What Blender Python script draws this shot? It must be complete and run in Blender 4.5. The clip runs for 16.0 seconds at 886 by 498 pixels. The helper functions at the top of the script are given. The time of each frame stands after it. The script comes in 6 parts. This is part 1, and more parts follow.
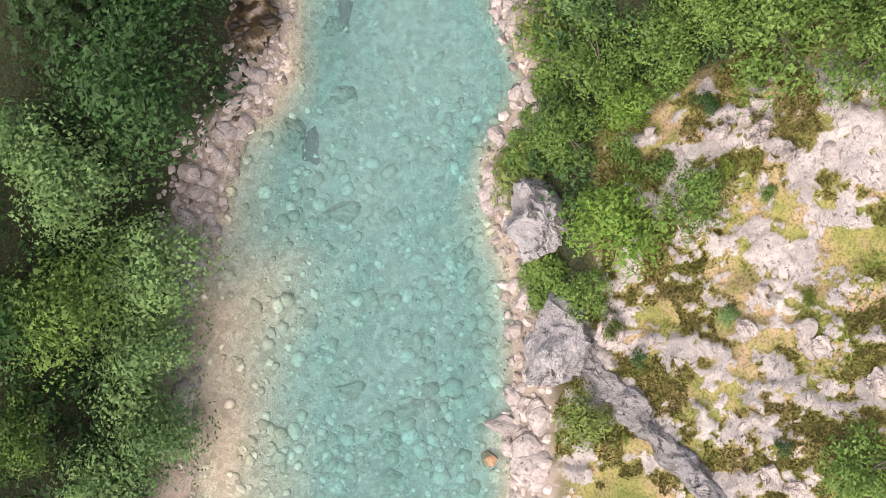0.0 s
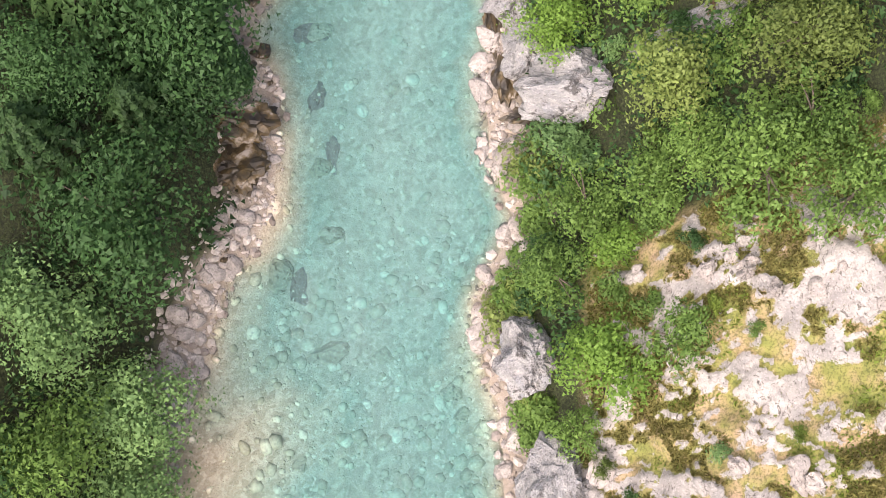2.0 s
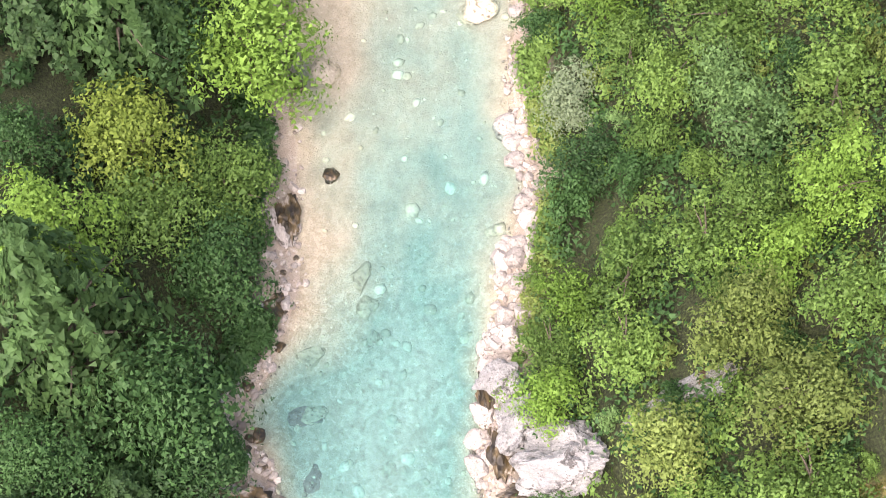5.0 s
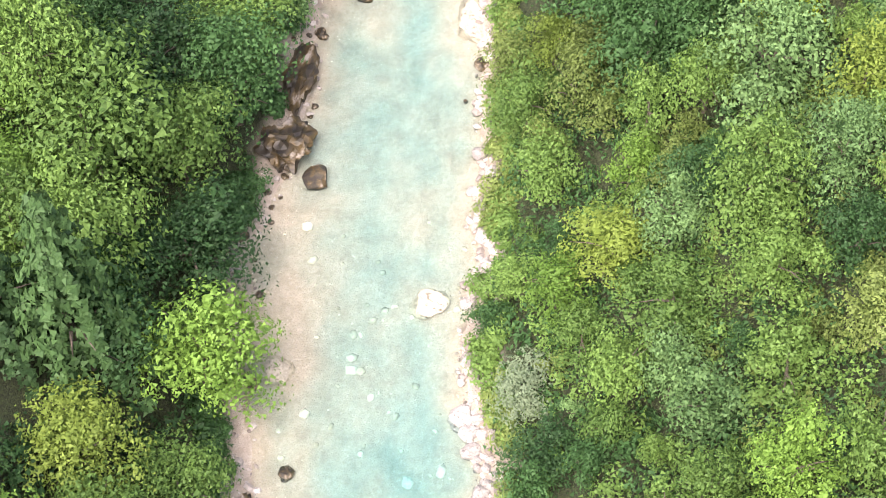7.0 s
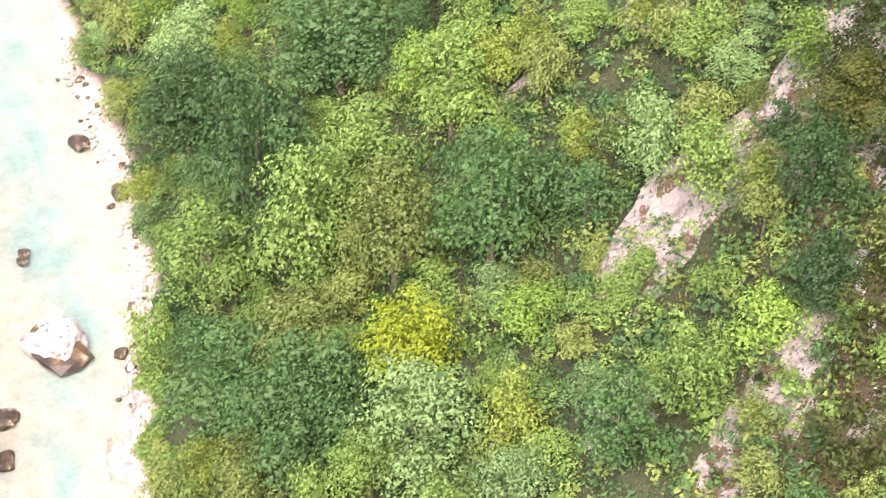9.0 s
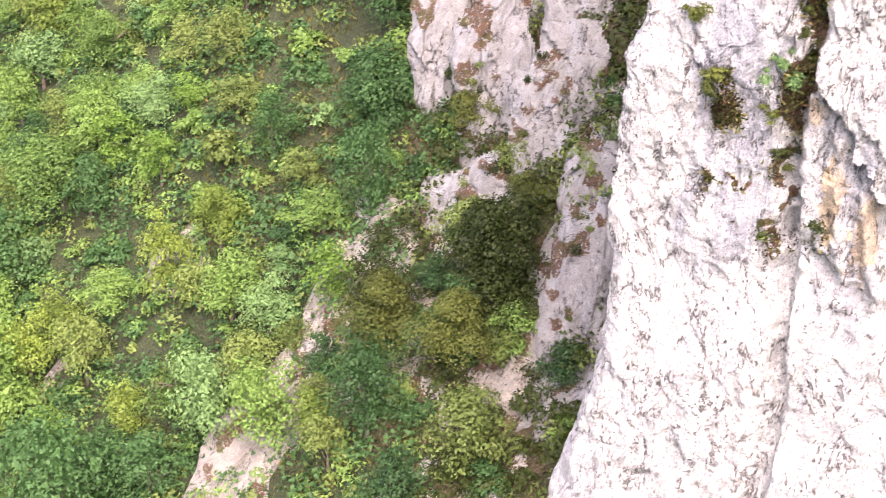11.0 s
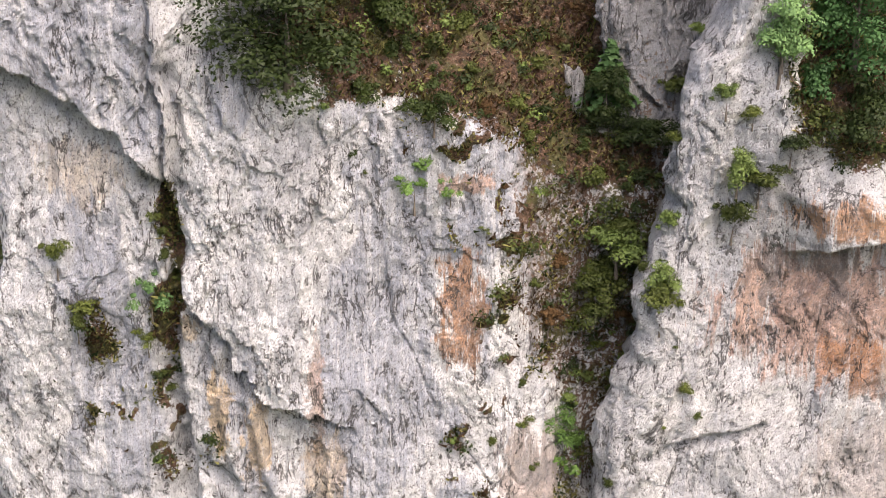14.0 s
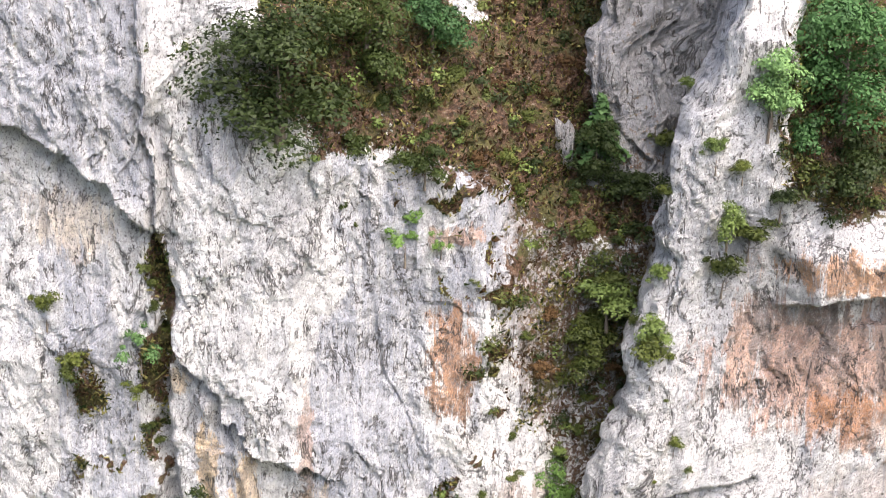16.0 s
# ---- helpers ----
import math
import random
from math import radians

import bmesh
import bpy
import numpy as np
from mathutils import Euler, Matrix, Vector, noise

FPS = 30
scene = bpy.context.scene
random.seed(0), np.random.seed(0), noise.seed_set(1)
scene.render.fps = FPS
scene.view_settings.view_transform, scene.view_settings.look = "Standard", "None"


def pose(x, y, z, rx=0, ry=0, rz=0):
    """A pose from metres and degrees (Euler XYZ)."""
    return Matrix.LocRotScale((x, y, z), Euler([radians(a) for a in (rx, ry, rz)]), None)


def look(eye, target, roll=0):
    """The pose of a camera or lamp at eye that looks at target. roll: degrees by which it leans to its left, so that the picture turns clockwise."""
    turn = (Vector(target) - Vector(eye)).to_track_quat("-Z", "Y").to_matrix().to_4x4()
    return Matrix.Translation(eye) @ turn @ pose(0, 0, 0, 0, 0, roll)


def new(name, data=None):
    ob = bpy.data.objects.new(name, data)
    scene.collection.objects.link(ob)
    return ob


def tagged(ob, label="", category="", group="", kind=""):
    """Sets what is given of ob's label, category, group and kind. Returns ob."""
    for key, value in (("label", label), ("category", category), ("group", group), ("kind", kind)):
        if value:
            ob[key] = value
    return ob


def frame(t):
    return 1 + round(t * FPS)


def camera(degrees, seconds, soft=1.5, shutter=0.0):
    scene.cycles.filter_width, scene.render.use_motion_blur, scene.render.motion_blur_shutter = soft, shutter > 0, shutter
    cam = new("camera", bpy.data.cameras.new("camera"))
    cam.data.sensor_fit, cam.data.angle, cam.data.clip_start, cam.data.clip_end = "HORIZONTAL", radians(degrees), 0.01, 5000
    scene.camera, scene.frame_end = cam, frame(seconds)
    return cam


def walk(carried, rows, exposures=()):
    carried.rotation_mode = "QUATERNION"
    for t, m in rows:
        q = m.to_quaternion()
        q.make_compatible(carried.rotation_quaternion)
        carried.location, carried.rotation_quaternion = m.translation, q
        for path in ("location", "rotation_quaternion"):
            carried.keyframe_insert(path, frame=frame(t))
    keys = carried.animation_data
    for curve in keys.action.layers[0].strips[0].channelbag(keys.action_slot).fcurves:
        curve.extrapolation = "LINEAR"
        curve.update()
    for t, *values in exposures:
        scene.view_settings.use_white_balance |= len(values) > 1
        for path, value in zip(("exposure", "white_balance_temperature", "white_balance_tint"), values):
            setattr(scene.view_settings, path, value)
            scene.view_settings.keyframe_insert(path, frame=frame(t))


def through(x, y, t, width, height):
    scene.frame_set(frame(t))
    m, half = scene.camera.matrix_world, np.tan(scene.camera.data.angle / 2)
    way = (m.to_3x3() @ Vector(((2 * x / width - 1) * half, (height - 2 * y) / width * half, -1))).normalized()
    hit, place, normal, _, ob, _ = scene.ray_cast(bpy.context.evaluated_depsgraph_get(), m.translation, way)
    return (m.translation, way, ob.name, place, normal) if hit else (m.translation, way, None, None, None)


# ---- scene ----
# The camera hangs still, 100 m above a river gorge, and tilts and pans.
TURNS = (
    (0, 6.27, 0.02, 0.42),
    (0.5, 7.37, 0.37, 0.17),
    (1, 8.14, 0.12, 0.20),
    (1.5, 9.69, -0.14, -0.02),
    (2, 11.36, -0.31, -0.23),
    (2.5, 13.32, -0.56, -0.11),
    (3, 16.45, 0.06, -0.61),
    (3.5, 19.04, -0.23, -0.91),
    (3.7, 19.87, -0.35, -1.19),
    (5.8, 29.32, 0.42, -2.55),
    (6, 30.59, 0.36, -2.68),
    (6.5, 33.66, 0.37, -3.07),
    (7, 35.82, -0.38, -4.58),
    (7.5, 38.56, -0.25, -6.69),
    (8, 44.04, 0.77, -10.68),
    (8.5, 47.23, -0.23, -16.56),
    (9, 50.76, -0.16, -22.95),
    (9.5, 53.77, -0.10, -28.43),
    (10, 56.10, -0.14, -32.67),
    (10.2, 56.99, 0.19, -34.23),
    (12.3, 63.91, -0.48, -55.76),
    (12.5, 64.00, -0.35, -56.53),
    (13, 65.68, 0.45, -60.56),
    (13.5, 67.93, 0.49, -64.42),
    (14, 68.36, -0.45, -67.60),
    (14.5, 68.87, 0.61, -68.00),
    (15, 70.09, 0.40, -67.67),
    (15.5, 70.94, 0.00, -67.84),
    (16, 70.29, -0.75, -67.86),
)
EXPOSURES = (
    (0, 0.82, 7300, 21), (2, 1.06, 7300, 20), (3, 1.28, 7300, 22), (3.5, 1.36, 7300, 22), (6, 1.66, 7100, 21), (7, 1.72, 7000, 20),
    (7.5, 1.72, 7000, 19), (8, 1.34, 7100, 18), (8.5, 0.94, 7200, 22), (9, 2.02, 7300, 31), (10, 2.42, 7300, 35), (12.5, 1.16, 7400, 19),
    (13, 1.04, 7400, 19), (13.5, 1.14, 7300, 19), (14.5, 1.30, 7200, 19), (15.5, 1.50, 7000, 17), (16, 1.60, 6900, 16),
)
cam = camera(31.59, 16.0, soft=0.7, shutter=0.12)
walk(cam, [(t, pose(0, 0, 100, rx, ry, rz)) for t, rx, ry, rz in TURNS], EXPOSURES)

# ---- light: a bright, thinly clouded sky ----
sky_world = bpy.data.worlds.new("sky")
scene.world = sky_world
sky_world.use_nodes = True
sky_tree = sky_world.node_tree
sky_tex = sky_tree.nodes.new("ShaderNodeTexSky")
sky_tex.sky_type = "NISHITA"
sky_tex.sun_disc = False
sky_tex.sun_elevation = radians(58)
sky_tex.sun_rotation = radians(213)
sky_tex.dust_density = 3.0
sky_tex.air_density = 1.0
sky_back = sky_tree.nodes["Background"]
sky_back.inputs["Strength"].default_value = 0.15
sky_tree.links.new(sky_tex.outputs[0], sky_back.inputs["Color"])
sun_data = bpy.data.lights.new("sun", "SUN")
sun_data.energy, sun_data.angle, sun_data.color = 2.7, radians(60), (1.0, 0.95, 0.88)
sun = new("sun", sun_data)
sun.matrix_world = look((-29, -44.5, 185), (0, 0, 100))

# ---- shape of the land ----
def lattice(ix, iy, iz, seed):
    h = (ix * 374761393 + iy * 668265263 + iz * 2147483647 + seed * 974634777) & 0xFFFFFFFF
    h = ((h ^ (h >> 13)) * 1274126177) & 0xFFFFFFFF
    return ((h ^ (h >> 16)) & 0xFFFF) / 32767.5 - 1.0


def value_noise(x, y, z, seed):
    x, y, z = np.broadcast_arrays(np.asarray(x, float), np.asarray(y, float), np.asarray(z, float))
    x0, y0, z0 = np.floor(x).astype(np.int64), np.floor(y).astype(np.int64), np.floor(z).astype(np.int64)
    u, v, w = x - x0, y - y0, z - z0
    u, v, w = u * u * (3 - 2 * u), v * v * (3 - 2 * v), w * w * (3 - 2 * w)
    total = 0.0
    for a in (0, 1):
        for b in (0, 1):
            for c in (0, 1):
                weight = (u if a else 1 - u) * (v if b else 1 - v) * (w if c else 1 - w)
                total = total + weight * lattice(x0 + a, y0 + b, z0 + c, seed)
    return total


def fbm(x, y, z=0.0, octaves=4, seed=1, gain=0.5):
    total, size = 0.0, 1.0
    x, y, z = (np.asarray(v, float) for v in (x, y, z))
    for k in range(octaves):
        x, y, z = 0.78 * x - 0.55 * y + 0.30 * z, 0.60 * x + 0.73 * y - 0.33 * z, -0.04 * x + 0.44 * y + 0.90 * z
        total = total + size * value_noise(x, y, z, seed + k)
        size, x, y, z = size * gain, x * 2.03, y * 2.03, z * 2.03
    return total


def smooth(a, b, x):
    t = np.clip((np.asarray(x, float) - a) / (b - a), 0, 1)
    return t * t * (3 - 2 * t)


def facets(u, v, cell, seed, stretch=1.0):
    """Broken rock: flat tilted plates, one to a cell, with sharp steps between them."""
    gu, gv = np.asarray(u, float) / cell, np.asarray(v, float) / (cell * stretch)
    iu, iv = np.floor(gu).astype(np.int64), np.floor(gv).astype(np.int64)
    best, plate = np.full(gu.shape, 9.0), np.zeros(gu.shape)
    for a in (-1, 0, 1):
        for b in (-1, 0, 1):
            cu = iu + a + 0.5 + 0.46 * lattice(iu + a, iv + b, 0, seed)
            cv = iv + b + 0.5 + 0.46 * lattice(iu + a, iv + b, 1, seed)
            d = (gu - cu) ** 2 + (gv - cv) ** 2
            level = 0.5 * lattice(iu + a, iv + b, 2, seed) + 0.9 * lattice(iu + a, iv + b, 3, seed) * (gu - cu) + 0.9 * lattice(iu + a, iv + b, 4, seed) * (gv - cv)
            near = d < best
            best, plate = np.where(near, d, best), np.where(near, level, plate)
    return plate


BANK_Y = (-400, -60, -5, 8, 13, 17, 22, 26, 29, 35, 41, 45, 52, 65, 71, 77, 87, 98, 118, 132, 150, 200, 300, 500)
BANK_L = (-40, -20, -15.9, -16.4, -14.9, -13.6, -10.6, -10.3, -9.8, -12.4, -9.2, -8.6, -9.0, -9.0, -8.8, -7.0, -3.8, -2.6, -0.6, 0.4, 0.6, 2, 20, 90)
BANK_R = (-20, 0, 4.6, 4.2, 3.3, 2.9, 4.9, 3.6, 3.7, 3.6, 5.4, 5.8, 7.4, 7.3, 8.8, 9.6, 11.2, 12.0, 17.5, 20.0, 20.2, 22, 40, 110)
RIGHT_RISE = 0.84
# sand and cobble bars under shallow water: across, along, half width, half length
BARS = ((-6.3, 64.5, 1.9, 7.2), (4.9, 66.4, 1.8, 1.6), (11.1, 95.5, 1.8, 3.8), (-6.7, 47.7, 3.6, 7.6), (-13.8, 0.8, 3.1, 9.6), (-11.0, 24.2, 1.7, 5.8), (11.3, 97.1, 2.3, 4.2), (4.3, 120.8, 3.4, 15.1), (17.3, 117.0, 2.5, 19.0))


def bank_left(y):
    return np.interp(y, BANK_Y, BANK_L) + 0.5 * value_noise(np.asarray(y) * 0.7, 3.3, 0, 5)


def bank_right(y):
    return np.interp(y, BANK_Y, BANK_R) + 0.4 * value_noise(np.asarray(y) * 0.8, 8.1, 0, 6)


def spur_lift(x, y):
    """The raised mass behind the rock wall, round the bearings past 51 degrees."""
    s, az = np.hypot(x, y), np.degrees(np.arctan2(x, y))
    wall = 64.0 / np.cos(np.radians(np.clip(az, 30, 100) - 65)) + 13.0
    return smooth(53.5, 56.0, az) * smooth(0.0, 1.2, s - wall) * smooth(-118, -100, -az)


def rock_mask(x, y):
    """Bare limestone on the open slope, 0 to 1."""
    n = fbm(x * 0.16 + 3, y * 0.16, 0, 4, 21, 0.55)
    n2 = fbm(x * 0.85 + 0.4 * y, y * 0.85 + 9, 0, 5, 31, 0.75)
    return smooth(0.0, 0.22, n * 0.34 + n2 * 0.5 - 0.14 + 0.22 * smooth(9, 15, y) * smooth(26, 20, y))


def open_slope(x, y):
    """Where the slope beside the river carries rock and grass and no wood."""
    return smooth(8.5, 10.5, x + 0.35 * (8 - y) * (y < 8)) * smooth(-20.6, -18.8, -y + 0.30 * (x - 12) + 1.2 * fbm(x * 0.2, y * 0.2, 0, 3, 44))


def ground(x, y, detail=True):
    x, y = np.asarray(x, float), np.asarray(y, float)
    left, right = bank_left(y), bank_right(y)
    dr, dl = x - right, left - x
    zr = 0.35 * np.clip(dr, 0, 2.2) + RIGHT_RISE * np.clip(dr - 2.2, 0, 150) + 0.45 * np.clip(dr - 152, 0, 600)
    zl = 0.25 * np.clip(dl, 0, 3.2) + 0.70 * np.clip(dl - 3.2, 0, 160) + 0.4 * np.clip(dl - 163, 0, 600)
    inside = np.minimum(-dr, -dl)
    shelf = 3.0 + 4.0 * smooth(-15, -8, -y)
    deep = 1.3 + 0.35 * smooth(8, 22, y) * smooth(50, 34, y) - 0.78 * smooth(34, 62, y)
    bed = -deep * (1 - np.exp(-np.clip(-dl, 0, 60) / shelf)) * (1 - np.exp(-np.clip(-dr, 0, 60) / 2.0)) - 0.05
    for bx, by, rx, ry in BARS:
        bed = bed * (1 - 0.8 * np.exp(-((x - bx) / rx) ** 2 - ((y - by) / ry) ** 2))
    bed = bed + 0.22 * fbm(x * 0.35, y * 0.22, 0, 4, 12, 0.6)
    bed = np.minimum(bed, -0.04 - 0.03 * np.clip(inside, 0, 1))
    z = np.where(inside > 0, bed, zr + zl)
    rise = smooth(2, 12, np.maximum(dr, dl))
    z = z + rise * (2.2 * fbm(x * 0.045, y * 0.045, 0, 3, 3) + 0.8 * fbm(x * 0.17, y * 0.17, 0, 3, 4))
    lift = spur_lift(x, y)
    z = z * (1 - lift) + lift * (91 + 0.75 * (np.hypot(x, y) - 80) + 1.2 * fbm(x * 0.2, y * 0.2, 0, 3, 61))
    if detail:
        z = z + np.where(inside > 0, 0, 0.10 * smooth(0, 2, np.maximum(dr, dl)) * fbm(x * 0.9, y * 0.9, 0, 4, 9))
        o = open_slope(x, y) * smooth(1.0, 4.0, dr)
        z = z + o * (0.38 * rock_mask(x, y) * (1 + 1.3 * facets(x + 0.3 * y, y, 1.6, 15) + 0.8 * facets(x, y, 0.6, 16)) + 0.4 * fbm(x * 0.45, y * 0.45, 0, 4, 14, 0.6))
    return z

# ---- materials ----
def material(name):
    m = bpy.data.materials.new(name)
    m.use_nodes = True
    t = m.node_tree
    return m, t, t.nodes["Principled BSDF"]


def add(t, kind, **values):
    n = t.nodes.new(kind)
    for key, value in values.items():
        n.inputs[key].default_value = value
    return n


def noise_node(t, vector, scale, detail=4.0, rough=0.55, distortion=0.0):
    n = add(t, "ShaderNodeTexNoise", Scale=scale, Detail=detail, Roughness=rough, Distortion=distortion)
    if vector is not None:
        t.links.new(vector, n.inputs["Vector"])
    return n.outputs["Fac"]


def ramp(t, value, stops):
    n = t.nodes.new("ShaderNodeValToRGB")
    e = n.color_ramp.elements
    while len(e) < len(stops):
        e.new(0.5)
    for k, (at, colour) in enumerate(stops):
        e[k].position = at
        e[k].color = (*colour, 1) if len(colour) == 3 else colour
    t.links.new(value, n.inputs["Fac"])
    return n.outputs["Color"]


def mix(t, fac, a, b, mode="MIX"):
    n = t.nodes.new("ShaderNodeMix")
    n.data_type, n.blend_type = "RGBA", mode
    for slot, value in (("Factor_Float", fac), ("A_Color", a), ("B_Color", b)):
        socket = next(s for s in n.inputs if s.identifier == slot)
        if isinstance(value, (int, float)):
            socket.default_value = value
        elif isinstance(value, tuple):
            socket.default_value = (*value, 1)
        else:
            t.links.new(value, socket)
    return next(s for s in n.outputs if s.identifier == "Result_Color")


def maths(t, op, a, b=0.0, c=0.0):
    n = t.nodes.new("ShaderNodeMath")
    n.operation = op
    for k, value in enumerate((a, b, c)):
        if isinstance(value, (int, float)):
            n.inputs[k].default_value = value
        else:
            t.links.new(value, n.inputs[k])
    return n.outputs[0]


def step(t, value, low, high):
    n = add(t, "ShaderNodeMapRange")
    n.interpolation_type = "SMOOTHSTEP"
    t.links.new(value, n.inputs["Value"])
    n.inputs["From Min"].default_value, n.inputs["From Max"].default_value = low, high
    return n.outputs["Result"]


def coords(t, which="Object", scale=(1, 1, 1), loc=(0, 0, 0), rot=(0, 0, 0)):
    c = t.nodes.new("ShaderNodeTexCoord")
    m = t.nodes.new("ShaderNodeMapping")
    m.inputs["Scale"].default_value, m.inputs["Location"].default_value, m.inputs["Rotation"].default_value = scale, loc, rot
    t.links.new(c.outputs[which], m.inputs["Vector"])
    return m.outputs["Vector"]


def bump(t, shader, height, strength, distance):
    n = add(t, "ShaderNodeBump", Strength=strength, Distance=distance)
    t.links.new(height, n.inputs["Height"])
    t.links.new(n.outputs["Normal"], shader.inputs["Normal"])


def attribute(t, name):
    n = t.nodes.new("ShaderNodeAttribute")
    n.attribute_name = name
    return n.outputs["Fac"]


def leaf_material(name, dark, light, sheen=0.5, through=0.18):
    """Leaves: the colour runs from dark to light leaf by leaf and plant by plant."""
    m, t, p = material(name)
    g = t.nodes.new("ShaderNodeNewGeometry")
    o = t.nodes.new("ShaderNodeObjectInfo")
    n = noise_node(t, coords(t, "Object"), 0.9, 3.0)
    f = maths(t, "ADD", maths(t, "MULTIPLY", g.outputs["Random Per Island"], 0.22), maths(t, "MULTIPLY", o.outputs["Random"], 0.42))
    f = maths(t, "ADD", f, maths(t, "MULTIPLY", maths(t, "SUBTRACT", n, 0.25), 0.65))
    colour = ramp(t, f, ((0.1, dark), (0.95, light)))
    t.links.new(colour, p.inputs["Base Color"])
    p.inputs["Roughness"].default_value = sheen + 0.12
    p.inputs["Specular IOR Level"].default_value = 0.25
    tr = t.nodes.new("ShaderNodeBsdfTranslucent")
    t.links.new(colour, tr.inputs["Color"])
    mx = t.nodes.new("ShaderNodeMixShader")
    mx.inputs[0].default_value = through
    t.links.new(p.outputs[0], mx.inputs[1])
    t.links.new(tr.outputs[0], mx.inputs[2])
    t.links.new(mx.outputs[0], t.nodes["Material Output"].inputs["Surface"])
    return m


LEAVES = {
    "d": leaf_material("leaf_dark_green", (0.014, 0.043, 0.015), (0.066, 0.16, 0.048)),
    "m": leaf_material("leaf_green", (0.033, 0.08, 0.018), (0.185, 0.32, 0.075)),
    "b": leaf_material("leaf_bright_green", (0.05, 0.112, 0.016), (0.195, 0.35, 0.065)),
    "y": leaf_material("leaf_yellow_green", (0.06, 0.105, 0.018), (0.23, 0.32, 0.06)),
    "Y": leaf_material("leaf_yellow", (0.08, 0.125, 0.010), (0.21, 0.29, 0.022)),
    "s": leaf_material("leaf_grey_green", (0.05, 0.115, 0.04), (0.21, 0.36, 0.13)),
    "w": leaf_material("leaf_silver_green", (0.07, 0.11, 0.06), (0.21, 0.28, 0.17)),
    "o": leaf_material("leaf_olive", (0.056, 0.09, 0.022), (0.22, 0.30, 0.082)),
    "c": leaf_material("leaf_spruce", (0.016, 0.043, 0.017), (0.075, 0.155, 0.05)),
    "R": leaf_material("leaf_russet", (0.03, 0.017, 0.008), (0.13, 0.075, 0.032), 0.8),
    "O": leaf_material("leaf_dark_olive", (0.022, 0.034, 0.007), (0.14, 0.17, 0.036)),
    "D": leaf_material("leaf_deep_green", (0.007, 0.016, 0.004), (0.048, 0.072, 0.014)),
}


def bark_material():
    m, t, p = material("bark")
    n = noise_node(t, coords(t, "Object", (6, 6, 1.2)), 3.0, 5)
    t.links.new(ramp(t, n, ((0.3, (0.05, 0.04, 0.03)), (0.7, (0.2, 0.17, 0.14)))), p.inputs["Base Color"])
    p.inputs["Roughness"].default_value = 0.9
    bump(t, p, n, 0.5, 0.03)
    return m


BARK = bark_material()


def rock_colour(t, where, scale=1.0, pale=1.0):
    """Pale weathered limestone: grey-white with dark pits, flaky speckle and broad grey patches."""
    big = noise_node(t, where, 0.32 * scale, 5, 0.62, 0.5)
    fine = noise_node(t, where, 2.6 * scale, 8, 0.72, 0.4)
    speck = noise_node(t, where, 9.0 * scale, 5, 0.7, 0.2)
    flat = t.nodes.new("ShaderNodeMapping")
    flat.inputs["Scale"].default_value = (1.0, 1.0, 2.6)
    t.links.new(where, flat.inputs["Vector"])
    flake = noise_node(t, flat.outputs[0], 2.2 * scale, 6, 0.7, 1.2)
    tones = ((0.30, (0.27, 0.262, 0.262)), (0.47, (0.42, 0.405, 0.395)), (0.62, (0.53, 0.507, 0.487)))
    c = ramp(t, big, tuple((at, tuple(pale * v for v in colour)) for at, colour in tones))
    c = mix(t, maths(t, "MULTIPLY", step(t, fine, 0.51, 0.44), 0.55), c, (0.22, 0.215, 0.21))
    c = mix(t, maths(t, "MULTIPLY", step(t, flake, 0.44, 0.39), 0.9), c, (0.075, 0.068, 0.06))
    c = mix(t, maths(t, "MULTIPLY", step(t, speck, 0.54, 0.64), 0.5), c, (0.62, 0.60, 0.575))
    height = maths(t, "ADD", maths(t, "MULTIPLY", fine, 0.8), maths(t, "MULTIPLY", flake, 0.8))
    return c, maths(t, "ADD", height, maths(t, "MULTIPLY", speck, 0.25))


def stone_material(name="limestone", cast=(0.88, 0.845, 0.825)):
    m, t, p = material(name)
    c, h = rock_colour(t, coords(t, "Object"), 1.0)
    o = t.nodes.new("ShaderNodeObjectInfo")
    tint = ramp(t, o.outputs["Random"], ((0.0, tuple(0.76 * v for v in cast)), (0.5, cast), (1.0, tuple(1.1 * v for v in cast))))
    t.links.new(mix(t, 1.0, c, tint, "MULTIPLY"), p.inputs["Base Color"])
    p.inputs["Roughness"].default_value = 0.85
    bump(t, p, h, 0.6, 0.06)
    return m


def heap_material(name, tones):
    """Loose stones in one mesh, each with a tone of its own."""
    m, t, p = material(name)
    g = t.nodes.new("ShaderNodeNewGeometry")
    c = ramp(t, g.outputs["Random Per Island"], ((0.0, tones[0]), (0.5, tones[1]), (1.0, tones[2])))
    n = noise_node(t, coords(t, "Object"), 5.0, 6, 0.7)
    t.links.new(mix(t, maths(t, "MULTIPLY", step(t, n, 0.52, 0.36), 0.5), c, (0.22, 0.20, 0.18)), p.inputs["Base Color"])
    p.inputs["Roughness"].default_value = 0.85
    bump(t, p, n, 0.5, 0.05)
    return m


def wet_stone_material():
    m, t, p = material("wet_mossy_stone")
    w = coords(t, "Object")
    n = noise_node(t, w, 1.5, 6, 0.6)
    t.links.new(ramp(t, n, ((0.36, (0.012, 0.010, 0.008)), (0.48, (0.036, 0.028, 0.017)), (0.58, (0.085, 0.058, 0.022)), (0.66, (0.28, 0.25, 0.22)))), p.inputs["Base Color"])
    p.inputs["Roughness"].default_value = 0.5
    bump(t, p, n, 0.6, 0.08)
    return m


STONE, WET = stone_material(), wet_stone_material()


